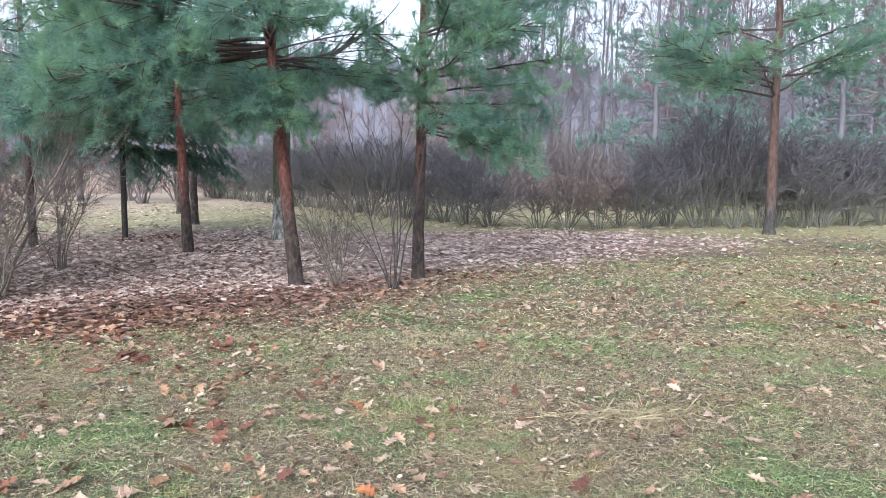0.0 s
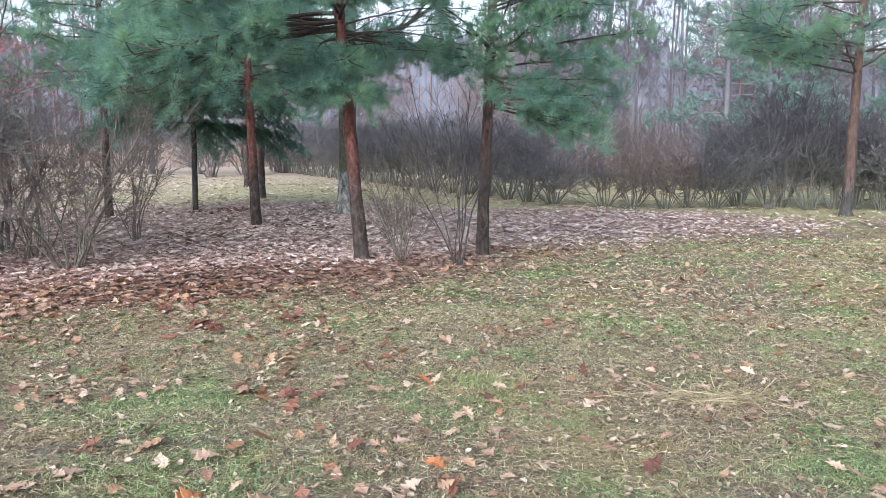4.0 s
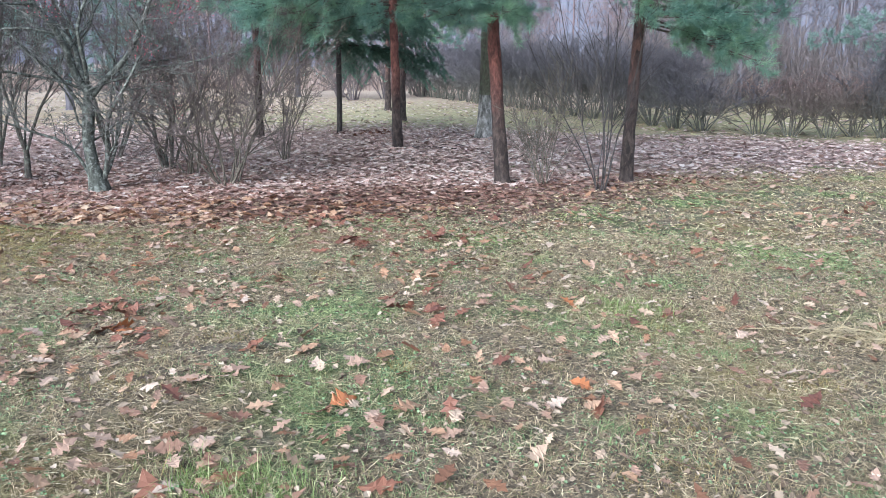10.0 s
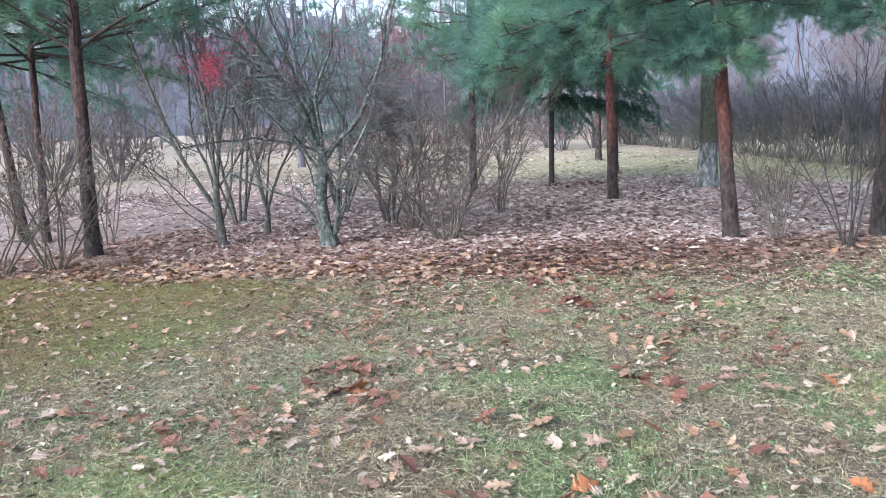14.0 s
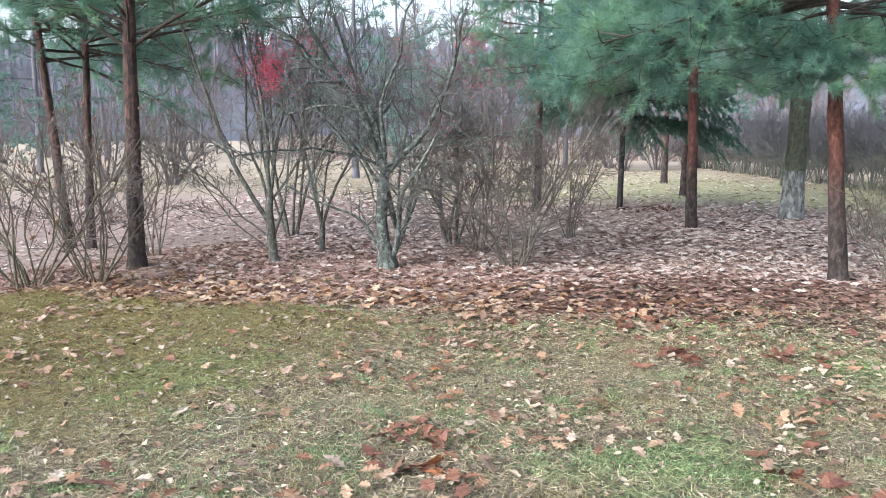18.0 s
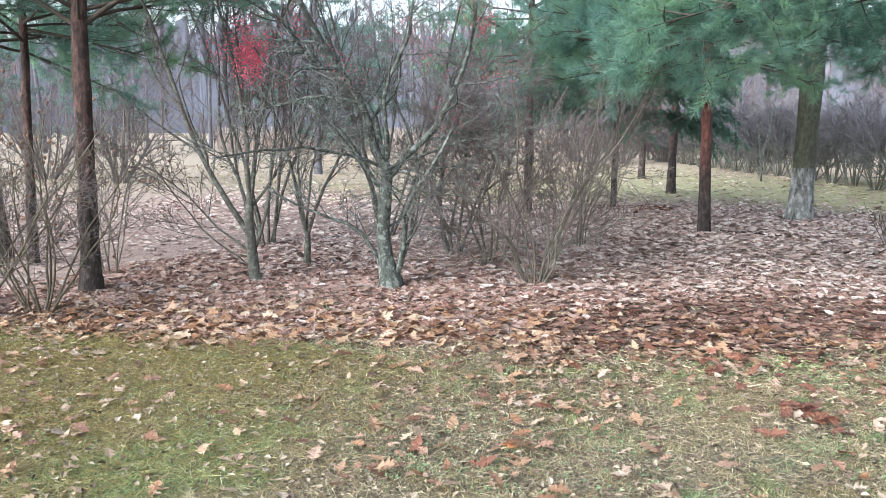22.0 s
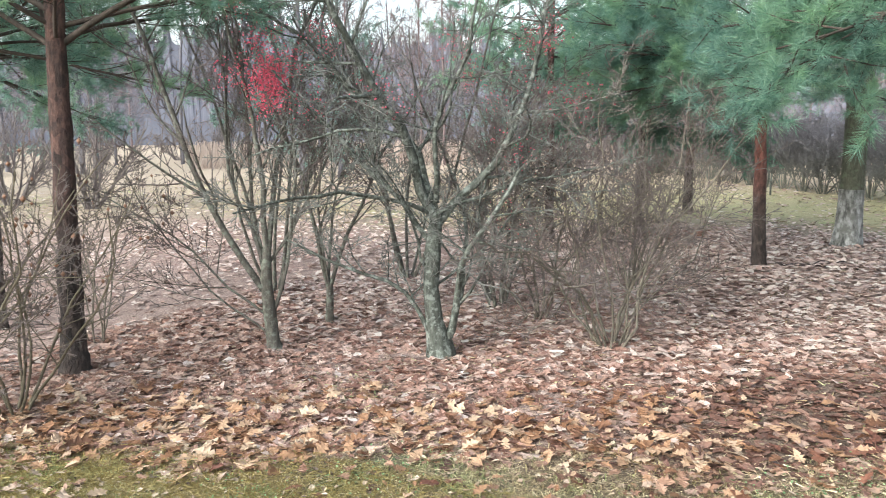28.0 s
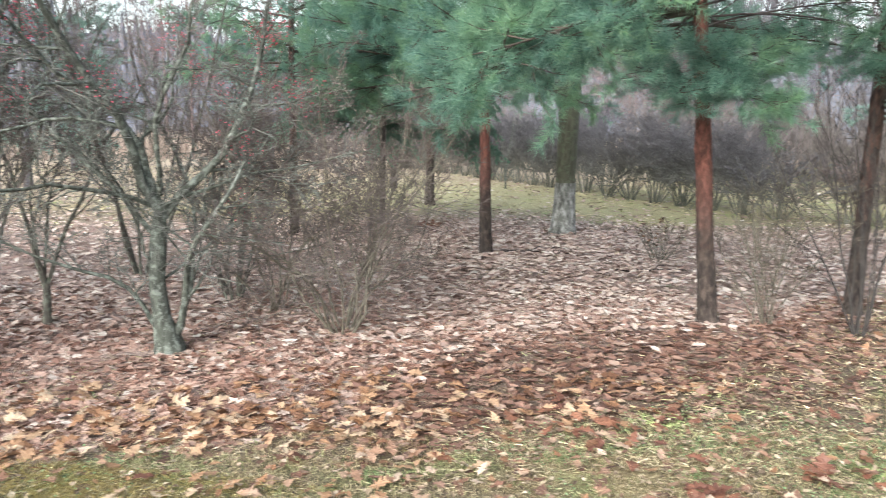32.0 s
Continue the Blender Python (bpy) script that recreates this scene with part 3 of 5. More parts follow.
pine(-0.34, 10.7, 13, "pine with grey-brown bark and hanging side branches", r=0.082, bark_mat=M_PINE_BARK_DARK, lean=(0.02, 0), low=2.8, tall=10.5,
     limbs=[(2.1, 330, 1.4, -12), (2.2, 0, 1.5, -12), (2.3, 310, 1.2, -8), (2.05, 345, 1.5, -14), (2.25, 15, 1.4, -8), (2.5, 270, 1.2, 0), (2.4, 290, 1.3, -6), (2.6, 240, 1.2, 4), (2.15, 300, 1.3, -6), (2.0, 335, 1.6, -6), (2.2, 350, 1.7, -2), (2.4, 20, 1.9, 0), (2.5, 255, 1.3, 0), (2.6, 215, 1.3, 6), (2.5, 320, 1.8, 4), (2.6, 285, 1.5, 8), (2.7, 350, 2.0, 8), (2.8, 250, 1.6, 10)], gap=0.42, length=2.2)
pine(7.2, 17.4, 14, "pine with pale orange bark beside the hedge", r=0.115, lean=(0.02, 0), low=3.5, tall=11, bark_mat=M_PINE_BARK_PALE,
     limbs=[(3.0, 185, 2.6, 12), (3.1, 10, 2.6, 28), (3.0, 230, 2.0, 20), (3.2, 120, 2.2, 15), (3.3, 200, 3.0, 16), (3.4, 340, 2.4, 24)], gap=0.55, length=3.0, fill=56)
pine(-8.7, 6.4, 15, "pine with dark reddish bark forking low", r=0.095, bark_mat=M_PINE_BARK_DARK, lean=(0.025, 0.012), low=3.1, tall=10,
     limbs=[(2.45, 200, 2.2, 36), (2.45, 20, 2.4, 36), (2.5, 320, 1.5, 26), (2.5, 90, 2.0, 20), (2.5, 150, 2.0, 28), (2.6, 250, 1.8, 28), (2.7, 180, 2.3, 26), (2.75, 290, 1.7, 26), (2.6, 40, 2.0, 22)], gap=0.4, length=2.5, fill=64)
pine(-11, 7.05, 16, "slim leaning pine behind dry shrubs", r=0.068, bark_mat=M_PINE_BARK_DARK, lean=(-0.085, -0.03), low=2.6, tall=9, gap=0.42, length=2.2, fill=56)
pine(-10.6, 7.1, 17, "slim straight pine behind dry shrubs", r=0.058, bark_mat=M_PINE_BARK_DARK, lean=(0.02, 0.01), low=2.6, tall=9, gap=0.42, length=2.0, fill=56)
pine(-6.5, 20.7, 18, "dark pine trunk at the back of the grove", r=0.105, bark_mat=M_PINE_BARK_DARK, low=2.5, tall=10, length=2.3, gap=0.7, fill=50, dense=6, wide=0.008)
pine(-8.5, 25.6, 19, "dark pine trunk at the edge of the field", r=0.105, bark_mat=M_PINE_BARK_DARK, low=2.6, tall=10, length=2.3, gap=0.8, fill=50, dense=5, wide=0.008)
pine(-7.83, 15.05, 20, "slim dark pine among the shrubs", r=0.08, bark_mat=M_PINE_BARK_DARK, low=2.4, tall=9, length=2.4, gap=0.4, fill=56, dense=7, wide=0.007)
pine(-13.5, 48, 21, "lone pine trunk on the far field", r=0.17, low=3.0, tall=11, length=2.6, gap=0.9, fill=36, size=0.14, needle=M_NEEDLE_HAZY, dense=4, step=0.25, wide=0.016, twig=M_HAZY_BARK)


def spruce(x, y, seed, label, tall=6.0, r=0.055):
    """A slim spruce whose short drooping branches start at head height."""
    rng, npr = random.Random(seed), np.random.RandomState(seed)
    tree = tagged(new("spruce_tree"), label, "spruce tree")
    tree.location = (x, y, height(x, y) - 0.02)
    g = Geo()
    tube(g, [(0, 0, 0), (0.02, 0, tall * 0.3), (0, 0.03, tall * 0.6), (0, 0, tall)], [r * 1.15, r, r * 0.6, 0.008], 9)
    part("trunk", g, M_STEM_DARK, tree)
    h = 1.9
    while h < tall - 0.3:
        far = 2.3 * (1 - (h - 1.6) / (tall - 1.5)) + 0.2
        for k in range(6):
            a = rng.uniform(0, 2 * math.pi)
            wood, leaf = Geo(), Geo()
            pts = wander(rng, (0, 0, h), (math.cos(a), math.sin(a), 0.05), far * rng.uniform(0.8, 1.1), 8, 0.05, -0.05)
            tube(wood, pts, np.linspace(0.014, 0.004, 9), 4)
            for j in range(1, 9):
                for s in (-1, 1):
                    d = unit(pts[j] - pts[j - 1])
                    go = unit(d * 0.5 + s * unit(np.cross(d, (0, 0, 1))) * 0.6 + np.array([0, 0, -0.55]))
                    e = pts[j] + go * rng.uniform(0.3, 0.6)
                    tube(wood, [pts[j], e], [0.004, 0.002], 3)
                    needles(leaf, npr, e, go, 0.55, 120, 0.07, 0.02, 1.0)
                    needles(leaf, npr, 0.5 * (pts[j] + pts[j - 1]) + go * 0.25, go, 0.4, 90, 0.07, 0.02, 1.0)
            ob = part("branch", wood, M_STEM_DARK, tree)
            part("needles", leaf, M_NEEDLE_DARK, ob, smooth=False)
        h += 0.33
    return tree


spruce(-6.65, 16.5, 30, "slim dark spruce with drooping branches", 6.5)


# ---- shrubs and small trees ----
def shrub(name, x, y, seed, label, mat,  stems=7, tall=2.2, r=0.016, open_=(8, 30), kids=(6, 5, 3), level=2, angle=34, bend=0.07, lift=0.03, foot=0.1, shrink=0.45, first=0.25, group="", category="shrub", flat=False, thin=0.0022, seg=0.16):
    """A leafless shrub: every stem with its twigs is a part."""
    rng = random.Random(seed)
    ob = tagged(new(name), label, category, group)
    ob.location = (x, y, float(height(x, y)) - 0.02)
    ends = []
    for k in range(stems):
        az = 2 * math.pi * (k + rng.uniform(-0.4, 0.4)) / stems
        out = radians(rng.uniform(*open_))
        g, f, tips = Geo(), Geo() if level > 2 and not flat else None, []
        grow(g, rng, (foot * rng.uniform(0.2, 1) * math.cos(az), foot * rng.uniform(0.2, 1) * math.sin(az), 0),
             (math.cos(az) * math.sin(out), math.sin(az) * math.sin(out), math.cos(out)), tall * rng.uniform(0.75, 1.1), r * rng.uniform(0.7, 1.2), level, tips,
             bend=bend, lift=lift, kids=kids, angle=angle, shrink=shrink, first=first, flat=flat, thin=thin, seg=seg, fine=f)
        st = part("stem", g, mat, ob)
        if f:
            tagged(part("twigs", f, M_TWIGS, st, "thin reddish-grey twigs"), kind="stuff")
        ends += tips
    return ob, ends


def blobs(name, parent, rng, spots, size, mat, label="", count=1, spread=0.05):
    """Berries or dry leaves: small faceted balls round the given spots."""
    g = Geo()
    oct_v = np.array([(1, 0, 0), (-1, 0, 0), (0, 1, 0), (0, -1, 0), (0, 0, 1), (0, 0, -1)], float)
    oct_t = [(0, 2, 4), (2, 1, 4), (1, 3, 4), (3, 0, 4), (2, 0, 5), (1, 2, 5), (3, 1, 5), (0, 3, 5)]
    for p in spots:
        for _ in range(count):
            c = np.array(p) + np.array([rng.gauss(0, spread), rng.gauss(0, spread), rng.gauss(0, spread) - spread * 0.5])
            g.add(c + oct_v * size * rng.uniform(0.7, 1.2) * np.array([rng.uniform(0.7, 1.2), rng.uniform(0.7, 1.2), 1]), tris=oct_t)
    return part(name, g, mat, parent, label, smooth=True)


def crab_tree(x, y):
    """The old lichen-grey tree: flared foot, three leaders and long crooked twigs."""
    rng = random.Random(41)
    ob = tagged(new("crab_apple_tree"), "old leafless fruit tree grey with lichen", "tree")
    ob.location, ob.rotation_euler = (x, y, float(height(x, y)) - 0.03), (0, 0, radians(28))
    g = Geo()
    spine = np.array([(0.03, 0, 0), (0.02, 0, 0.12), (-0.02, 0, 0.3), (-0.05, 0.0, 0.6), (-0.03, 0.02, 0.9), (0.0, 0.03, 1.2)])
    tube(g, spine, [0.14, 0.115, 0.075, 0.066, 0.07, 0.05], 10)
    part("trunk", g, M_LICHEN, ob)
    # direction x is to the right, y away from the lawn
    leaders = [((0.0, 0.03, 1.15), (-0.5, -0.1, 0.9), 2.5, 0.046), ((0.0, 0.03, 1.1), (0.55, 0.0, 0.85), 2.2, 0.038), ((-0.03, 0.02, 0.95), (-0.7, 0.1, 0.75), 1.9, 0.024),
               ((0.05, 0, 0.08), (0.38, -0.15, 0.95), 1.7, 0.036), ((0, 0.03, 1.2), (0.0, 0.25, 1.0), 2.4, 0.034), ((-0.03, 0.02, 1.2), (-0.95, -0.1, 0.5), 1.9, 0.02), ((0.0, 0.0, 1.2), (1.0, 0.1, 0.45), 1.8, 0.016),
               ((0.0, 0.0, 1.3), (-0.2, -0.3, 1.0), 1.9, 0.024), ((0.05, 0.05, 0.1), (0.25, 0.3, 1.0), 2.2, 0.024), ((-0.05, 0, 0.08), (-0.25, 0.1, 0.9), 1.6, 0.022), ((-0.04, 0.0, 0.6), (0.8, 0.2, 0.6), 1.6, 0.012), ((-0.04, 0.02, 0.7), (-0.8, -0.25, 0.6), 1.4, 0.013)]
    ends = []
    for p, d, far, r in leaders:
        g, f, tips = Geo(), Geo(), []
        grow(g, rng, p, d, far, r, 3, tips, fine=f, bend=0.17, lift=0.03, kids=(10, 8, 5), angle=52, shrink=0.44, first=0.2, thin=0.0028, sides=7)
        tagged(part("twigs", f, M_LICHEN_TWIG, part("limb", g, M_LICHEN, ob), "thin grey lichened twigs"), kind="stuff")
        ends += tips
    return ob, ends


crab, crab_ends = crab_tree(-6.4, 8.05)


def berry_shrub(x, y, seed, label, trunk, leaders, kids=(10, 8, 5)):
    """A shrub on one short trunk that parts low into a few leaders."""
    rng = random.Random(seed)
    ob = tagged(new("berry_shrub"), label, "shrub")
    ob.location, ob.rotation_euler = (x, y, float(height(x, y)) - 0.02), (0, 0, radians(40))
    g = Geo()
    tube(g, [p[:3] for p in trunk], [p[3] for p in trunk], 9)
    part("trunk", g, M_STEM_GREEN, ob)
    ends = []
    for p, d, far, r, lift in leaders:
        g, f, tips = Geo(), Geo(), []
        grow(g, rng, p, d, far, r, 3, tips, fine=f, bend=0.12, lift=lift, kids=kids, angle=44, shrink=0.42, first=0.2, thin=0.0026, sides=7)
        tagged(part("twigs", f, M_TWIGS, part("stem", g, M_STEM_GREEN, ob), "thin reddish-grey twigs"), kind="stuff")
        ends += tips
    return ob, ends


# direction x is to the right, y away from the lawn
bush_a, ends_a = berry_shrub(-7.75, 7.58, 42, "tall leafless shrub with hanging red berries",
                             [(0.04, 0, 0, 0.075), (0.02, 0, 0.1, 0.058), (0, 0, 0.35, 0.055), (-0.02, 0, 0.62, 0.05), (0, 0, 0.9, 0.035)],
                             [((-0.02, 0, 0.5), (-0.55, 0, 0.85), 2.9, 0.031, 0.09), ((0, 0, 0.85), (-0.12, 0.1, 1), 2.5, 0.027, 0.05), ((0, 0, 0.8), (0.3, 0, 1), 2.4, 0.026, 0.06), ((0.02, 0, 0.3), (0.25, -0.2, 0.9), 2.2, 0.018, 0.04),
                              ((0, 0, 0.3), (-0.8, -0.1, 0.65), 1.9, 0.012, 0.03), ((0.03, 0, 0.12), (-0.7, 0.05, 0.6), 2.0, 0.010, 0.07), ((0, 0, 0.75), (0.65, 0.1, 0.7), 1.9, 0.016, 0.05), ((-0.02, 0.02, 0.6), (-0.25, 0.5, 0.9), 2.3, 0.021, 0.05)])
bush_b, ends_b = berry_shrub(-7.85, 8.6, 43, "slender leafless shrub with a low fork",
                             [(0, 0, 0, 0.05), (0, 0, 0.12, 0.04), (0.01, 0, 0.3, 0.036), (0.01, 0, 0.4, 0.03)],
                             [((0.01, 0, 0.32), (-0.42, 0, 0.9), 2.6, 0.023, 0.05), ((0.01, 0, 0.35), (0.3, 0.1, 1), 2.6, 0.021, 0.04), ((0, 0, 0.3), (0.05, 0.3, 1), 2.4, 0.016, 0.04), ((0, 0, 0.4), (-0.1, -0.2, 1), 2.2, 0.013, 0.03)])
bush_c, ends_c = shrub("berry_shrub", -6.65, 9.95, 44, "leafless shrub among fallen leaves", M_STEM_GREEN, 8, 3.0, 0.020, (4, 26), (9, 8, 5), 3, 46, 0.15, 0.035, 0.08, 0.4, 0.2, thin=0.0026)
bush_d, ends_d = shrub("twiggy_shrub", -5.17, 8.92, 45, "spreading brown shrub with fine tangled twigs", M_STEM_BROWN, 12, 2.5, 0.014, (4, 38), (10, 8, 5), 3, 52, 0.22, 0.08, 0.2, 0.46, 0.15, thin=0.0024)
bush_e, ends_e = shrub("twiggy_shrub", -8.65, 5.1, 46, "dry tan shrub with withered leaf clusters", M_STEM_TAN, 14, 2.1, 0.012, (4, 44), (7, 6, 4), 3, 46, 0.14, 0.03, 0.16, 0.42, 0.2)
bush_f, ends_f = shrub("twiggy_shrub", -8.3, 5.6, 47, "dry tan shrub beside a pine trunk", M_STEM_TAN, 11, 1.8, 0.011, (4, 46), (7, 6, 4), 3, 46, 0.14, 0.03, 0.12, 0.42, 0.2)
bush_g, _ = shrub("twiggy_shrub", -9.3, 7.1, 48, "dry brown shrub behind a pine trunk", M_STEM_BROWN, 8, 1.6, 0.010, (6, 40), (7, 6), 2, 34, 0.09, 0.03, 0.12, 0.45, 0.2)
shrub("twiggy_shrub", -1.35, 10.0, 49, "thin-stemmed shrub between two pines", M_STEM_BROWN, 11, 1.55, 0.008, (5, 36), (8, 6), 2, 30, 0.09, 0.03, 0.12, 0.42, 0.2)
shrub("twiggy_shrub", -0.62, 9.7, 50, "dark upright shrub at the foot of a pine", M_STEM_DARK, 8, 2.3, 0.011, (2, 24), (8, 5), 2, 30, 0.08, 0.03, 0.07, 0.4, 0.25)
shrub("twiggy_shrub", -6.05, 9.6, 51, "brown shrub among fallen leaves", M_STEM_BROWN, 8, 2.4, 0.013, (4, 30), (8, 7, 5), 3, 50, 0.18, 0.05, 0.15, 0.45, 0.2, thin=0.0024)
shrub("twiggy_shrub", -9.3, 9.6, 52, "leafless shrub in the second row", M_STEM_GREEN, 6, 4.1, 0.024, (4, 34), (8, 10, 5), 3, 34, 0.09, 0.03, 0.1, 0.42, 0.2, flat=True)
shrub("twiggy_shrub", -8.3, 11.0, 53, "leafless shrub in the second row", M_STEM_GREEN, 6, 4.1, 0.024, (4, 34), (8, 10, 5), 3, 34, 0.09, 0.03, 0.1, 0.42, 0.2, flat=True)
shrub("twiggy_shrub", -5.6, 11.5, 54, "leafless shrub in the second row", M_STEM_BROWN, 6, 2.1, 0.012, (4, 34), (8, 10, 5), 3, 34, 0.09, 0.03, 0.1, 0.42, 0.2, flat=True)
low_shrub, low_ends = shrub("twiggy_shrub", -1.95, 13.6, 55, "low reddish twiggy shrub in fallen leaves", M_HEDGE_RED, 9, 0.6, 0.008, (5, 45), (6, 5), 2, 36, 0.1, 0.02, 0.1, 0.5, 0.2)
shrub("sapling", -5.2, 26.5, 56, "thin pale leafless sapling on the lawn", M_LICHEN, 2, 2.6, 0.02, (1, 8), (7, 5), 2, 40, 0.06, 0.04, 0.03, 0.4, 0.3, "", "sapling")
rng = random.Random(60)
# berries hang in a few bunches high in the shrubs
def bunch(ob, ends, spots, reach, count, per=6):
    """Berries at the twig ends nearest to the given spots of the shrub."""
    c = [e[0] for e in ends]
    got = []
    for s in spots:
        d = [np.linalg.norm(np.array(p) - np.array(s)) for p in c]
        got += [c[k] for k in np.argsort(d)[:count] if d[k] < reach]
    if got:
        tagged(blobs("berries", ob, rng, got, 0.0075, M_BERRY, "bright red berries", per, 0.07), kind="stuff")


bunch(bush_a, ends_a, [(-0.05, -0.2, 2.35), (0.1, -0.15, 2.5), (-0.1, -0.2, 2.2), (0.05, -0.2, 2.3)], 0.5, 40, 9)
bunch(bush_a, ends_a, [(0.05, 0.0, 2.95), (0.1, 0.1, 2.8), (0.5, 0.2, 2.6), (0.35, 0, 2.1)], 0.6, 14, 7)
bunch(crab, crab_ends, [(0.85, 0.1, 2.5), (0.95, 0.1, 2.7), (0.6, 0.1, 1.75), (-0.9, 0.1, 2.6), (1.1, 0, 2.2), (0.2, 0, 2.6), (-0.4, -0.2, 2.2)], 0.6, 12, 7)
bunch(bush_c, ends_c, [(0.2, -0.2, 2.2), (0.3, -0.3, 1.0), (-0.3, -0.2, 2.4), (0.4, -0.1, 2.7)], 0.7, 14, 7)
tagged(blobs("withered_leaves", low_shrub, rng, [e[0] for e in rng.sample(low_ends, 30)], 0.018, M_DRYLEAF, "brown withered leaves", 1, 0.02), kind="stuff")
tagged(blobs("withered_leaves", bush_e, rng, [e[0] for e in rng.sample(ends_e, 130)], 0.019, M_DRYLEAF, "brown withered leaves", 1, 0.02), kind="stuff")
tagged(blobs("withered_leaves", bush_f, rng, [e[0] for e in rng.sample(ends_f, 90)], 0.019, M_DRYLEAF, "brown withered leaves", 1, 0.02), kind="stuff")


# ---- hedges ----
def settle(ob, top):
    """Trim a shrub: its twigs crowd together below the given height."""
    for c in ob.children:
        co = np.empty(len(c.data.vertices) * 3, np.float32)
        c.data.vertices.foreach_get("co", co)
        co[2::3] = 1.2 * top * np.tanh(co[2::3] / top / 1.2)
        c.data.vertices.foreach_set("co", co)
        c.data.update()


def hedge_plant(seed, mat, label, tall, stems, spread, twigs):
    ob, _ = shrub("hedge_shrub", 0, 0, seed, label, mat, stems, tall * 1.02, 0.015, (3, spread), (13, twigs), 2, 38, 0.17, 0.035, 0.16, 0.40, 0.22, "shrubs of the hedge", "hedge shrub", True, 0.0075, 0.34)
    settle(ob, tall)
    return ob


dark = [hedge_plant(70 + k, M_HEDGE, "dark leafless hedge shrub with vase-shaped stems", 2.3, 17, 44, 17) for k in range(3)]
red = [hedge_plant(80 + k, M_HEDGE_RED, "reddish-brown leafless hedge shrub, lower than the rest", 1.8, 12, 44, 11) for k in range(2)]
rng = random.Random(90)
spots = [(2.35, 19.3, "r", 0.85), (3.0, 19.0, "r", 0.95), (3.75, 19.0, "r", 1.05), (4.35, 19.3, "r", 1.0)]
spots += [(4.9, 19.1, "d", 0.95), (5.6, 19.6, "d", 1.15), (6.15, 19.2, "d", 1.2), (6.6, 19.6, "d", 1.25), (7.1, 19.2, "d", 1.2), (7.75, 19.3, "d", 1.15), (8.3, 19.6, "d", 1.05), (8.85, 19.3, "d", 1.0)]
spots += [(9.3 + 0.9 * k, 19.5 + 0.2 * k + rng.uniform(-0.2, 0.2), "d", rng.uniform(0.9, 1.05)) for k in range(9)]
spots += [(1.15 - 0.56 * k, 19.7 + 0.86 * k + rng.uniform(-0.25, 0.25), "d", (0.8, 0.95, 1.02, 1.05)[min(k, 3)] + rng.uniform(-0.05, 0.05)) for k in range(24)]
for n, (x, y, c, s) in enumerate(spots):
    pool = red if c == "r" else dark
    m = pose(x, y, float(height(x, y)) - 0.02, 0, 0, rng.uniform(0, 360)) @ Matrix.Diagonal((1, 1, s, 1))
    if n == 0:
        red[0].matrix_basis = m
    elif n == 1:
        red[1].matrix_basis = m
    elif n in (4, 5, 6):
        dark[n - 4].matrix_basis = m
    else:
        copy_thing(pool[n % len(pool)], m)


# ---- the whitewashed tree ----
def washed_tree(x, y):
    rng = random.Random(101)
    ob = tagged(new("whitewashed_tree"), "thick greenish tree trunk with a whitewashed foot", "tree")
    ob.location = (x, y, -0.03)
    g = Geo()
    tube(g, [(0.02, 0, 0.9), (0.03, 0, 1.6), (0.05, 0, 2.4), (0.08, 0.03, 4), (0.2, 0.1, 7), (0.2, 0.1, 9)], [0.175, 0.168, 0.185, 0.14, 0.1, 0.03], 14)
    part("trunk", g, M_LINDEN, ob)
    g = Geo()
    tube(g, [(0, 0, 0), (0, 0, 0.1), (0.01, 0, 0.3), (0.015, 0, 0.6), (0.02, 0, 0.92)], [0.27, 0.23, 0.205, 0.188, 0.181], 14)
    part("whitewashed_foot", g, M_WASH, ob, "flaking white lime wash on bark")
    for p, d, far, r in [((0.0, 0, 2.3), (-0.75, 0.1, 0.6), 2.8, 0.09), ((0.12, 0, 3.0), (0.7, 0.3, 0.8), 2.8, 0.08), ((0.14, 0, 3.8), (-0.5, 0.6, 0.9), 2.6, 0.07), ((0.15, 0, 4.4), (0.4, -0.6, 0.9), 2.6, 0.06), ((0.2, 0.1, 5.5), (-0.3, -0.4, 1), 2.4, 0.05), ((0.2, 0.1, 6.2), (0.3, 0.5, 1), 2.2, 0.05)]:
        g, tips = Geo(), []
        grow(g, rng, p, d, far, r, 3, tips, bend=0.1, lift=0.04, kids=(6, 5, 4), angle=42, shrink=0.48, thin=0.004)
        part("limb", g, M_LINDEN, ob)
    return ob


washed_tree(-3.33, 16.3)


def fallen_branch(x, y, az, length, seed):
    rng = random.Random(seed)
    g = Geo()
    pts = wander(rng, (0, 0, 0.03), (math.cos(radians(az)), math.sin(radians(az)), 0.0), length, 6, 0.08, 0.0)
    pts[:, 2] = np.clip(pts[:, 2], 0.02, 0.07)
    tube(g, pts, np.linspace(0.022, 0.008, 7), 6)
    tube(g, [pts[3], pts[3] + np.array([0.1, 0.12, 0.05]), pts[3] + np.array([0.2, 0.2, 0.03])], [0.01, 0.008, 0.004], 5)
    ob = tagged(part("fallen_branch", g, M_DEADWOOD), "dark dead branch lying on fallen leaves", "branch")
    ob.location = (x, y, float(height(x, y)))


fallen_branch(-4.2, 13.8, 10, 0.9, 1)
fallen_branch(-3.2, 13.9, 160, 0.7, 2)
fallen_branch(-2.6, 12.6, 15, 1.0, 3)


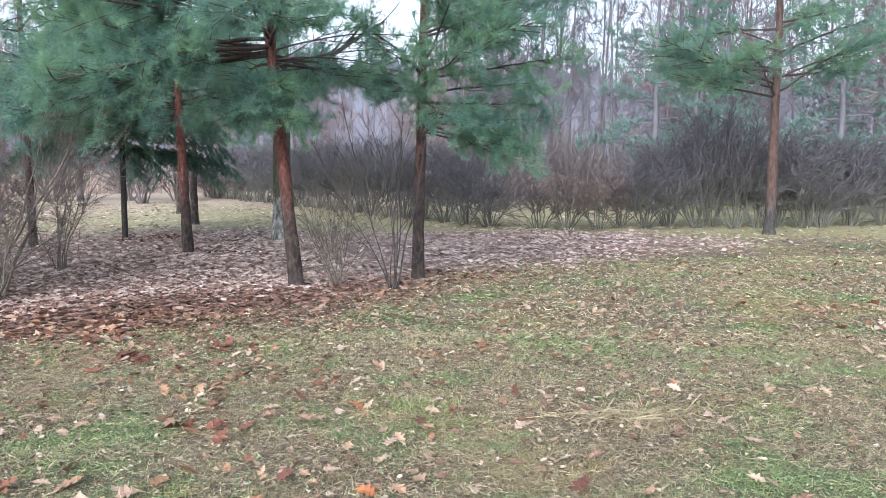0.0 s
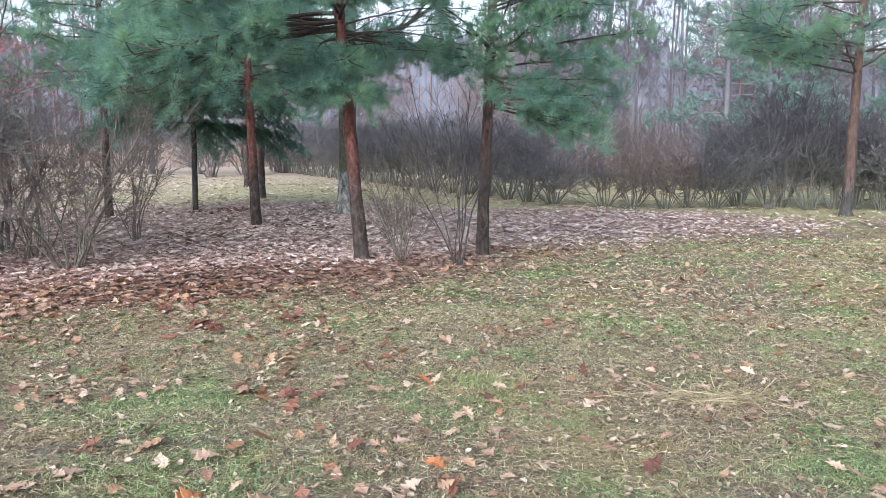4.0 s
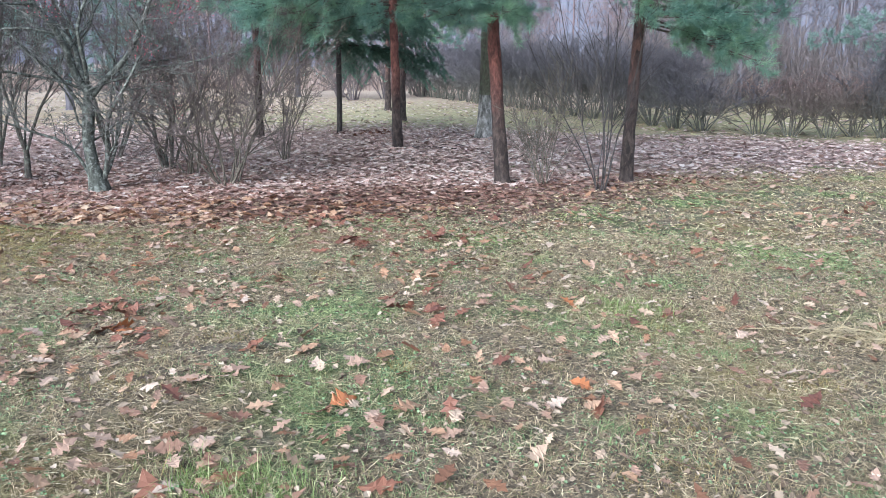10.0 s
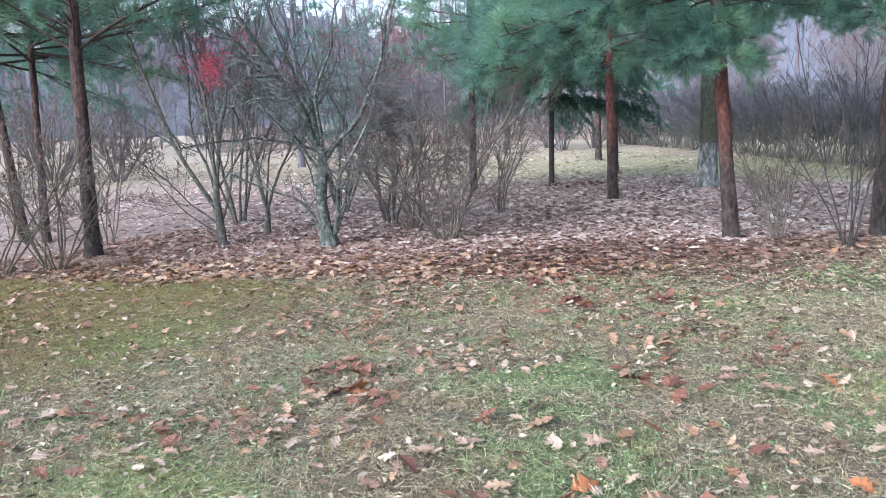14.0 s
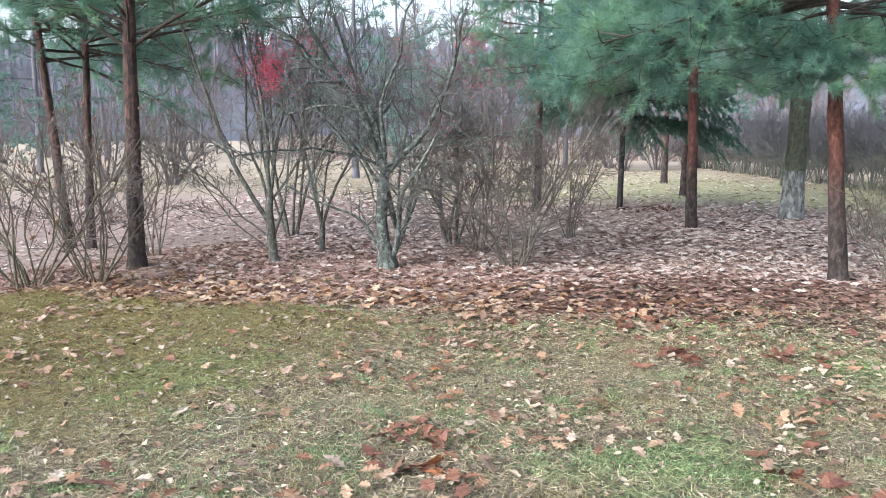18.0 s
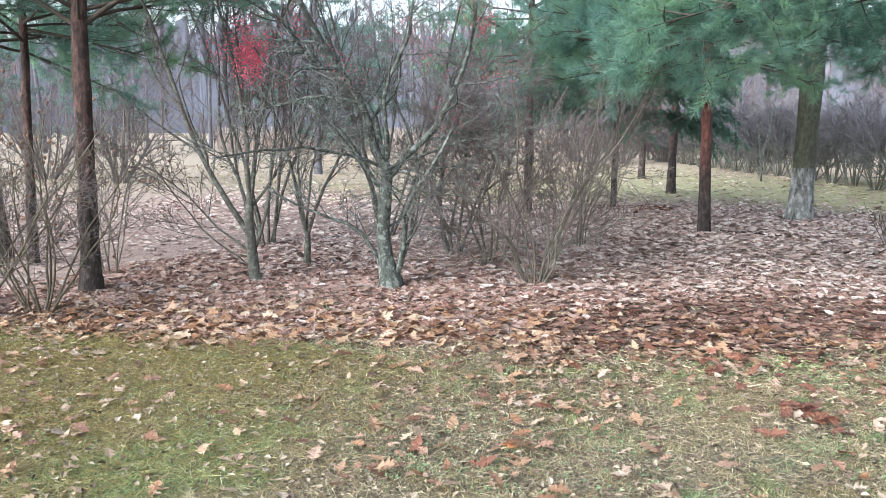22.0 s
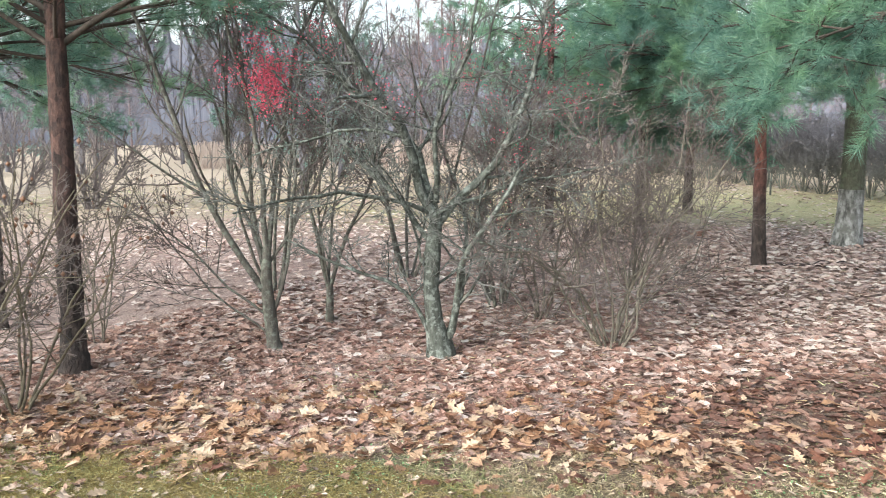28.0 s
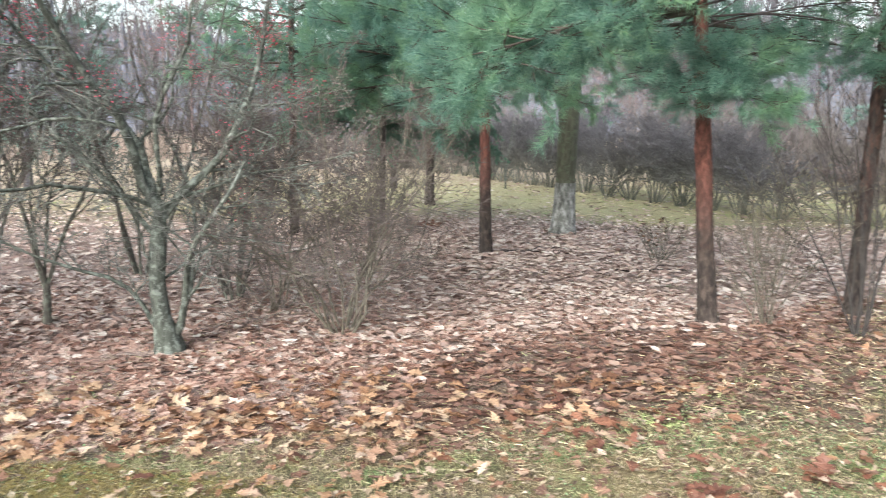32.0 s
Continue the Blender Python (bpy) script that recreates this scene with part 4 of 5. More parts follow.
# ---- distance ----
def bare_tree(seed, tall, r, label, mat, forks=8):
    rng = random.Random(seed)
    ob = tagged(new("bare_tree"), label, "tree", "far bare trees")
    g = Geo()
    pts = wander(rng, (0, 0, 0), (0, 0, 1), tall, 10, 0.025, 0.05)
    tube(g, pts, np.linspace(r, 0.02, 11), 8)
    part("trunk", g, mat, ob)
    g = Geo()
    for k in range(forks * 3):
        t = 0.12 + 0.86 * k / (forks * 3)
        i = t * 10
        j = min(int(i), 9)
        p = pts[j] + (pts[j + 1] - pts[j]) * (i - j)
        a = rng.uniform(0, 2 * math.pi)
        grow(g, rng, p, (math.cos(a), math.sin(a), 0.7), tall * 0.32 * (1.15 - t), r * 0.26 * (1.1 - t), 2, [], bend=0.16, lift=0.03, kids=(7, 20), angle=52, shrink=0.55, thin=0.009, sides=3, flat=True, seg=0.7)
    part("crown", g, mat, ob)
    return ob


far_trees = [bare_tree(120 + k, 12, (0.085, 0.13, 0.075)[k], "tall leafless tree in the misty distance", (M_HAZY_BARK, M_HAZY_BARK, M_FAR_RED)[k], (8, 6, 9)[k]) for k in range(3)]
rng = random.Random(130)
places = [(8.5, 42), (3.42, 34), (9.4, 47), (12.0, 40), (4.3, 36.5), (14.5, 24.5), (13.2, 44), (-1.0, 60)]
for k in range(120):
    a = rng.uniform(52, 92) if k % 2 else rng.uniform(90, 168)
    d = rng.uniform(34, 70) if k % 2 else rng.uniform(48, 88)
    places.append((d * math.cos(radians(a)), d * math.sin(radians(a))))
for n, (x, y) in enumerate(places):
    m = pose(x, y, -0.05, 0, 0, rng.uniform(0, 360)) @ Matrix.Diagonal((1, 1, rng.uniform(0.75, 1.15) * (1.15 if x > 0 else 0.9), 1))
    if n < 3:
        far_trees[n].matrix_basis = m
    else:
        copy_thing(far_trees[n % 3], m)
far_pine = pine(13, 26, 140, "pine in the misty distance", r=0.13, bark_mat=M_HAZY_BARK, tall=9, low=1.2, length=2.8, gap=0.6, fill=34, needle=M_NEEDLE_HAZY, size=0.15, dense=4.5, step=0.26, wide=0.022, fine_to=9, twig=M_HAZY_BARK)
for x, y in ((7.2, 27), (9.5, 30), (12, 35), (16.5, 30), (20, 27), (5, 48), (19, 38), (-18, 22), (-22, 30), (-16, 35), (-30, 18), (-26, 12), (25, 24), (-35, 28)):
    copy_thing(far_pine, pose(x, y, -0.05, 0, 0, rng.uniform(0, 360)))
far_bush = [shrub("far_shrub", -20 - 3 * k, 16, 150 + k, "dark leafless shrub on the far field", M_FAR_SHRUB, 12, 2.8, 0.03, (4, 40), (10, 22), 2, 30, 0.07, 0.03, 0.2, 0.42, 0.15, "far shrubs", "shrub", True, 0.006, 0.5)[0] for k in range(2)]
for k in range(30):
    a, d = rng.uniform(95, 168), rng.uniform(34, 70)
    copy_thing(far_bush[k % 2], pose(d * math.cos(radians(a)), d * math.sin(radians(a)), -0.03, 0, 0, rng.uniform(0, 360)) @ Matrix.Diagonal((1.2, 1.2, rng.uniform(0.8, 1.3), 1)))


for k in range(22):
    a, d = rng.uniform(62, 90), rng.uniform(27, 46)
    copy_thing(far_bush[k % 2], pose(d * math.cos(radians(a)), d * math.sin(radians(a)), -0.03, 0, 0, rng.uniform(0, 360)) @ Matrix.Diagonal((1.3, 1.3, rng.uniform(0.9, 1.3), 1)))


def reed_bank():
    """Tall dry reeds along the far edge of the field."""
    rs = np.random.RandomState(77)
    k = 9000
    a, d = rs.uniform(radians(78), radians(135), k), rs.uniform(47, 58, k)
    x, y, h, w = d * np.cos(a), d * np.sin(a), rs.uniform(0.7, 1.5, k), rs.uniform(0.03, 0.07, k)
    s = np.stack([np.sin(a), -np.cos(a), 0 * a], 1) * (w / 2)[:, None]
    root = np.stack([x, y, height(x, y) - 0.02], 1)
    tip = root + np.stack([rs.normal(0, 0.12, k), rs.normal(0, 0.12, k), h], 1)
    g = Geo()
    g.add(np.stack([root - s, root + s, tip + s * 0.5, tip - s * 0.5], 1).reshape(-1, 3), np.arange(4 * k).reshape(-1, 4))
    tagged(part("reeds", g, M_REED, None, "", False), "pinkish-tan dry reeds at the far edge of the field", "reeds", kind="stuff")


reed_bank()


def backdrop():
    """The line of woods that closes the view all round; mist is put into its colour."""
    m, n, l, b = nodes_of("hazed_woods")
    pos = n.new("ShaderNodeNewGeometry").outputs["Position"]
    mp = n.new("ShaderNodeMapping")
    mp.inputs["Scale"].default_value = (1, 1, 0.9)
    l.new(pos, mp.inputs[0])
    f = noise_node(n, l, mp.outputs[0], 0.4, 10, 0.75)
    # blue-grey tones of woods behind haze, painted as base colour
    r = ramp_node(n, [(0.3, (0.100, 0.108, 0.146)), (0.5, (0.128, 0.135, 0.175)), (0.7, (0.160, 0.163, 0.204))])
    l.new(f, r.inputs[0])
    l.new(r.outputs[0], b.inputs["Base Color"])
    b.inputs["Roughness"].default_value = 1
    g, rs = Geo(), np.random.RandomState(5)
    k = 1800
    a = np.arange(k) * 2 * math.pi / k
    top = 17 + 5 * rs.rand(k) ** 2 + 2 * np.sin(a * 9) + 1.5 * np.sin(a * 31 + 1)
    lo = np.stack([150 * np.cos(a), 150 * np.sin(a), np.full(k, -1.0)], 1)
    hi = np.stack([152 * np.cos(a), 152 * np.sin(a), top], 1)
    back = np.stack([156 * np.cos(a), 156 * np.sin(a), np.full(k, -1.0)], 1)
    i = np.arange(k)
    j = (i + 1) % k
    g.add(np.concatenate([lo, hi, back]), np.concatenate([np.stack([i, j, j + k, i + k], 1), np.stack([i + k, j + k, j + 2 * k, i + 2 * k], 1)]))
    tagged(part("backdrop", g, m, smooth=False), "line of leafless woods tinted pale like mist", "woods", kind="structure")


backdrop()


# ---- fallen leaves and grass ----
def oak_outline(wide=0.34):
    """Half outline of a lobed leaf from stalk to tip: along, across."""
    pts = [(0.0, 0.012)]
    for u, w in ((0.2, 0.62), (0.42, 1.0), (0.64, 0.72)):
        pts += [(u, 0.12), (u + 0.14, wide * w)]
    return np.array([*pts, (0.84, 0.11), (1.0, 0.0)])


HALF = oak_outline()


def leaf_template(rs, curl):
    """One curled oak leaf, one unit long: a midrib and two lobed halves."""
    n = len(HALF)
    u, w = HALF[:, 0], HALF[:, 1] * rs.uniform(0.8, 1.2)
    lift = curl * ((u - 0.5) ** 2) * 1.2
    mid = np.stack([u, np.zeros(n), lift], 1)
    fold = rs.uniform(-0.15, 0.4)
    left = np.stack([u + rs.normal(0, 0.015, n), w, lift + fold * w + rs.normal(0, 0.03, n)], 1)
    right = np.stack([u + rs.normal(0, 0.015, n), -w, lift + fold * w * rs.uniform(0.2, 1.2) + rs.normal(0, 0.03, n)], 1)
    v = np.concatenate([mid, left, right]) - [0.5, 0, 0]
    i = np.arange(n - 1)
    q = np.concatenate([np.stack([i, i + 1, n + i + 1, n + i], 1), np.stack([i + 1, i, 2 * n + i, 2 * n + i + 1], 1)])
    return v, q


RS = np.random.RandomState(7)
LEAVES = [leaf_template(RS, RS.uniform(-0.25, 0.45)) for _ in range(14)]
FAR_LEAVES = []
for v, q in [leaf_template(RS, RS.uniform(-0.3, 0.5)) for _ in range(8)]:
    k = [0, 2, 4, 6, 8]
    n = len(HALF)
    i = np.arange(4)
    FAR_LEAVES.append((v[k + [n + j for j in k] + [2 * n + j for j in k]], np.concatenate([np.stack([i, i + 1, 6 + i, 5 + i], 1), np.stack([i + 1, i, 10 + i, 11 + i], 1)])))


def turn(rs, tilt):
    a, b, c = rs.uniform(0, 2 * math.pi), rs.normal(0, tilt), rs.normal(0, tilt)
    return np.array(Euler((b, c, a)).to_matrix())


def turns(rs, n, tilt):
    """Rotations of n pieces that lie about flat, as transposed matrices."""
    a, b, c = rs.uniform(0, 2 * math.pi, n), rs.normal(0, tilt, n), rs.normal(0, tilt, n)
    o, z = np.ones(n), np.zeros(n)

    def mat(*rows):
        return np.stack([np.stack(r, -1) for r in rows], -2)

    rx = mat((o, z, z), (z, np.cos(b), -np.sin(b)), (z, np.sin(b), np.cos(b)))
    ry = mat((np.cos(c), z, np.sin(c)), (z, o, z), (-np.sin(c), z, np.cos(c)))
    rz = mat((np.cos(a), -np.sin(a), z), (np.sin(a), np.cos(a), z), (z, z, o))
    return np.swapaxes(rz @ ry @ rx, 1, 2)


def scatter(geo, shape, faces, tris, spots, lift, size, tilt, rs):
    """Copies of one flat shape strewn over the ground."""
    n = len(spots)
    if not n:
        return
    v = shape if shape.ndim == 3 else np.repeat(shape[None], n, 0)
    c = np.stack([spots[:, 0], spots[:, 1], height(spots[:, 0], spots[:, 1]) + lift], 1)
    v = (v * rs.uniform(*size, n)[:, None, None]) @ turns(rs, n, tilt) + c[:, None]
    f = (np.arange(n)[:, None, None] * v.shape[1] + np.asarray(faces)[None]).reshape(-1, len(faces[0]))
    geo.add(v.reshape(-1, 3), None if tris else f, f if tris else None)


def scatter_leaves(name, spots, size, tilt, mat, label, rs, up=0.008, kind="stuff", pool=None):
    g, pool, spots = Geo(), pool or LEAVES, np.asarray(spots)
    pick = rs.randint(len(pool), size=len(spots))
    for k, (v, q) in enumerate(pool):
        own = spots[pick == k]
        scatter(g, v, q, False, own, up * (1 + rs.rand(len(own))), size, tilt, rs)
    return tagged(part(name, g, mat, None, "", False), label, "fallen leaves", kind=kind)


def sample(rs, n, xr, yr, keep):
    x, y = rs.uniform(*xr, n), rs.uniform(*yr, n)
    k = keep(x, y) > rs.rand(n)
    return np.stack([x[k], y[k]], 1)


near_litter = sample(RS, 31000, (-9.5, 1), (3.5, 11.5), litter)
front = near_litter[:, 1] < np.interp(near_litter[:, 0], EDGE_X, EDGE_Y) + 1.6
wide_litter = sample(RS, 15000, (-16, 12), (5, 20), lambda x, y: litter(x, y) * (1 - bare(x, y)))
back_litter = sample(RS, 6000, (-26, 6), (9, 32), lambda x, y: np.clip(1 - litter(x, y), 0, 1) * (y > np.interp(x, EDGE_X, EDGE_Y)) * 0.8)
def strewn(x, y):
    """Leaves lie on the lawn in loose drifts."""
    return (1 - litter(x, y)) * np.where(y > 8, 1.0, np.interp(x, (-1.2, 0.6), (1, 0.45))) * np.array([np.clip(0.45 + 1.5 * noise.noise((a * 0.9, c * 0.9, 7.0)), 0.12, 1) for a, c in zip(x, y)])


lawn_leaf = np.concatenate([sample(RS, 7600, (-7.5, 4.5), (1.5, 8.5), strewn), sample(RS, 4200, (-3, 11), (8, 16), strewn)])
rim = sample(RS, 4600, (-8.5, -2.2), (4.3, 8.0), lambda x, y: litter(x, y) * (1 - 0.7 * bare(x, y)) * np.clip(1.2 - (y - np.interp(x, EDGE_X, EDGE_Y)) / 1.3, 0, 1))
fringe = sample(RS, 9000, (-7.5, 2.5), (3.0, 11.5), lambda x, y: (1 - litter(x, y)) * np.interp(x, (-5.6, -3.8), (0.12, 1)) * np.clip(1 - (np.interp(x, EDGE_X, EDGE_Y) - y) / 2.1, 0, 1) ** 1.5)
scatter_leaves("leaf_litter", fringe[::2], (0.05, 0.13), 0.2, M_BROWN, "damp brown leaves thinning out over the lawn's edge", RS, 0.012)
scatter_leaves("leaf_litter", fringe[1::2], (0.05, 0.13), 0.2, M_RUST_MIX, "reddish-brown leaves thinning out over the lawn's edge", RS, 0.012)
damp = bare(near_litter[:, 0], near_litter[:, 1]) > RS.rand(len(near_litter)) * 0.7
scatter_leaves("leaf_litter", near_litter[damp], (0.06, 0.14), 0.17, M_BROWN, "damp brown oak leaves on bare soil under the pines", RS, pool=FAR_LEAVES)
near_litter, front = near_litter[~damp], front[~damp]
near = near_litter[front]
ruddy = RS.rand(len(near)) < 0.6 * np.clip((near[:, 0] + 5.8) / 1.2, 0, 1)
scatter_leaves("leaf_litter", near[~ruddy], (0.075, 0.165), 0.17, M_OAK, "thick carpet of brown and pinkish fallen oak leaves", RS)
scatter_leaves("leaf_litter", near[ruddy], (0.075, 0.165), 0.17, M_RUST_MIX, "reddish-brown fallen oak leaves beside the lawn", RS)
back = near_litter[~front]
# the paler set grows likelier away from the lawn
old = RS.rand(len(back)) < np.clip((back[:, 1] - 7.6) / 3.4, 0, 1)
scatter_leaves("leaf_litter", back[~old], (0.07, 0.155), 0.18, M_OAK, "thick carpet of fallen oak leaves round the shrubs", RS)
scatter_leaves("leaf_litter", back[old], (0.07, 0.155), 0.18, M_OAK_FAR, "paler pinkish oak leaves round the shrubs", RS, pool=FAR_LEAVES)
scatter_leaves("leaf_litter", wide_litter, (0.07, 0.135), 0.16, M_OAK_FAR, "carpet of fallen oak leaves under the trees", RS, pool=FAR_LEAVES)
scatter_leaves("leaf_litter", back_litter, (0.10, 0.2), 0.16, M_PALE, "scattered fallen leaves behind the grove", RS, pool=FAR_LEAVES)
scatter_leaves("leaf_litter", rim[300:], (0.08, 0.175), 0.2, M_OAK_BRIGHT, "bright tan and orange oak leaves along the lawn's edge", RS, 0.018)
open_litter = sample(RS, 13000, (-5.5, 7.5), (11.0, 18), lambda x, y: litter(x, y) * (1 - bare(x, y)) * np.clip((y - 11.0) / 1.2, 0.1, 1))
scatter_leaves("leaf_litter", open_litter, (0.07, 0.14), 0.15, M_PALE, "pale dry leaves in the open between the pines and the hedge", RS, 0.028, pool=FAR_LEAVES)
pale_back = sample(RS, 11000, (-15, -2), (8.0, 20), lambda x, y: litter(x, y) * (1 - bare(x, y)) * np.clip((y - 8.0 + 0.4 * np.sin(2.3 * x)) / 3.0, 0.05, 1))
close = pale_back[:, 1] < 11.5
scatter_leaves("leaf_litter", pale_back[close], (0.06, 0.13), 0.2, M_PALE, "pale pinkish dry leaves round the shrubs", RS, 0.024)
scatter_leaves("leaf_litter", pale_back[~close], (0.08, 0.14), 0.18, M_PALE, "pale dry leaves under the shrubs", RS, 0.028, pool=FAR_LEAVES)
scatter_leaves("lawn_leaves", lawn_leaf[::2], (0.04, 0.12), 0.25, M_OAK_BRIGHT, "single tan and orange oak leaves lying on grass", RS, 0.03)
scatter_leaves("lawn_leaves", lawn_leaf[1::2], (0.04, 0.12), 0.25, M_TAN, "single tan dry leaves lying on grass", RS, 0.03)
rust = [(-3.0 + RS.normal(0, 0.16), 3.85 + RS.normal(0, 0.12)) for _ in range(14)] + [(-2.7 + RS.normal(0, 0.14), 3.4 + RS.normal(0, 0.1)) for _ in range(10)] + [(-3.0 + RS.normal(0, 0.3), 7.05 + RS.normal(0, 0.2)) for _ in range(28)] + [(-2.45 + RS.normal(0, 0.12), 6.12 + RS.normal(0, 0.06)) for _ in range(12)] + [(-1.76 + RS.normal(0, 0.14), 6.49 + RS.normal(0, 0.08)) for _ in range(12)]
rust += [(-6.0 + RS.normal(0, 0.35), 16.6 + RS.normal(0, 0.3)) for _ in range(60)] + [(-1.3 + RS.normal(0, 0.14), 4.35 + RS.normal(0, 0.05)) for _ in range(6)] + [(x, y) for x, y in sample(RS, 110, (-7, 6), (2.0, 9), lambda x, y: 1 - litter(x, y))]
scatter_leaves("rust_leaves", rust, (0.09, 0.17), 0.3, M_RUST, "rust-red oak leaves heaped together", RS, 0.03)

# the leaves along the edge, one by one
bed = tagged(new("leaf_edge"), "loose oak leaves on top of the leaf carpet", "fallen leaves")
shared = []
for v, q in LEAVES:
    g = Geo()
    g.add(v, q)
    me = g.mesh("leaf")
    me.materials.append(M_OAK_ONE)
    shared.append(me)
for x, y in rim[:300]:
    ob = new("leaf", shared[RS.randint(len(shared))])
    ob.parent = bed
    s = RS.uniform(0.10, 0.16)
    ob.matrix_basis = Matrix.LocRotScale((x, y, float(height(x, y)) + 0.035), Euler((RS.normal(0, 0.3), RS.normal(0, 0.3), RS.uniform(0, 6.3))), (s, s, s))

# leaves that stand out on the lawn
singles = [(-1.39, 4.26, 0.13, 1), (-1.21, 4.15, 0.17, 0), (-1.8, 3.7, 0.17, 1), (-1.89, 3.1, 0.14, 2), (-1.3, 2.94, 0.15, 3), (-1.22, 3.66, 0.15, 0), (-0.53, 4.79, 0.16, 3), (-0.87, 5.35, 0.17, 0), (-0.94, 6.13, 0.13, 0), (-0.49, 5.86, 0.12, 1), (-1.03, 2.97, 0.17, 1), (-0.85, 2.98, 0.15, 0), (-0.25, 3.23, 0.17, 0), (-0.35, 3.47, 0.12, 3), (-0.71, 2.99, 0.15, 1), (-2.35, 6.06, 0.16, 0), (-3.23, 5.56, 0.13, 1), (-2.48, 4.86, 0.18, 1), (-1.62, 4.53, 0.17, 0), (-0.46, 3.18, 0.12, 2), (-3.0, 3.91, 0.12, 0), (-2.75, 3.49, 0.15, 3), (-2.61, 3.7, 0.18, 2), (-2.04, 2.94, 0.14, 2), (-5.01, 4.94, 0.13, 1), (-4.6, 5.18, 0.15, 1), (-4.42, 4.82, 0.12, 1), (-4.11, 5.93, 0.13, 1), (-4.06, 5.02, 0.15, 1), (-3.68, 4.91, 0.15, 3), (-4.71, 5.72, 0.13, 2), (-5.58, 5.35, 0.13, 2), (0.07, 4.76, 0.13, 0), (0.88, 6.48, 0.16, 1), (1.09, 5.14, 0.13, 2), (-1.71, 3.45, 0.17, 1), (-3.09, 2.97, 0.17, 1), (-2.89, 4.3, 0.15, 2), (-4.05, 4.32, 0.15, 0), (-2.82, 3.56, 0.19, 3)]
kinds = [(M_RUST, "rust-red oak leaf lying on grass"), (M_OAK_BRIGHT, "curled pinkish-tan oak leaf lying on grass"), (M_TAN, "pale tan oak leaf lying on grass"), (M_ORANGE, "bright orange oak leaf lying on grass")]
for x, y, s, k in singles:
    g = Geo()
    v, q = LEAVES[RS.randint(len(LEAVES))]
    g.add(v * s @ turn(RS, 0.35).T, q)
    ob = tagged(part("fallen_leaf", g, kinds[k][0], None, "", False), kinds[k][1], "leaf", "single leaves on the lawn")
    ob.location = (x, y, float(height(x, y)) + 0.035)


def small_leaves(n, xr, yr, size, label):
    p = sample(RS, n, xr, yr, lambda x, y: 1 - 0.8 * litter(x, y))
    g = Geo()
    base = np.array([(-0.5, 0, 0), (-0.25, 0.34, 0.08), (0.15, 0.32, 0.1), (0.5, 0, 0.02), (0.15, -0.32, 0.06), (-0.25, -0.34, 0.1), (0, 0, -0.03)])
    tri = [(k, 6, (k + 1) % 6) for k in range(6)]
    n = len(p)
    shape = base * RS.uniform(0.6, 1.3, (n, 7, 1)) * np.stack([np.ones(n), RS.uniform(0.6, 1.1, n), RS.uniform(0.5, 2.5, n)], -1)[:, None]
    scatter(g, shape, tri, True, p, 0.02 + 0.02 * RS.rand(n), size, 0.3, RS)
    tagged(part("small_leaves", g, M_SMALL, None, "", False), label, "fallen leaves", kind="stuff")


small_leaves(23000, (-8, 6), (1.4, 8), (0.014, 0.046), "small pale birch-like leaves strewn over the lawn")
small_leaves(6000, (-8, 12), (8, 16), (0.025, 0.05), "small pale leaves strewn over the far lawn")


def weeds(n, xr, yr, label):
    """Clover and other small round leaves in the green patches."""
    g = Geo()
    a = np.arange(5) * 2 * math.pi / 5
    disc = np.concatenate([[(0, 0, -0.12)], np.stack([0.5 * np.cos(a), 0.5 * np.sin(a), 0 * a], 1)])
    tri = [(0, k + 1, (k + 1) % 5 + 1) for k in range(5)]
    p = sample(RS, n, xr, yr, lambda x, y: 1 - litter(x, y))
    p = p[[noise.noise((x * 0.75, y * 0.75, 3.0)) + 0.5 * noise.noise((x * 2.3, y * 2.3, 1.0)) > 0 for x, y in p]]
    scatter(g, disc, tri, True, p, 0.012 + 0.03 * RS.rand(len(p)), (0.007, 0.016), 0.4, RS)
    tagged(part("clover", g, M_CLOVER, None, "", False), label, "clover", kind="stuff")


weeds(56000, (-8, 4.5), (1.2, 7.5), "bright green clover and weeds in patches")
weeds(16000, (-4, 9), (6.5, 13), "green clover patches further off")


def blades(name, x, y, h, w, flop, mat, label, rs, category="grass"):
    n = len(x)
    a, b = rs.uniform(0, 2 * math.pi, n), rs.uniform(0.35, 1.0, n) * flop
    d = np.stack([np.cos(a), np.sin(a), 0 * a], 1)
    s = np.stack([-np.sin(a), np.cos(a), 0 * a], 1) * (w / 2)[:, None]
    root = np.stack([x, y, height(x, y) - 0.004], 1)
    up = np.array([0, 0, 1.0])
    mid = root + up * (h * 0.6 * np.cos(b * 0.6))[:, None] + d * (h * 0.5 * np.sin(b * 0.6))[:, None]
    tip = mid + up * (h * 0.5 * np.cos(b * 1.5))[:, None] + d * (h * 0.6 * np.sin(b * 1.5))[:, None]
    tip[:, 2] = np.maximum(tip[:, 2], root[:, 2] + 0.008)
    v = np.stack([root - s, root + s, mid + s * 0.8, mid - s * 0.8, tip], 1).reshape(-1, 3)
    i = np.arange(n)[:, None] * 5
    g = Geo()
    g.add(v, i + [[0, 1, 2, 3]], i + [[3, 2, 4]])
    return tagged(part(name, g, mat, None, "", False), label, category, kind="stuff")


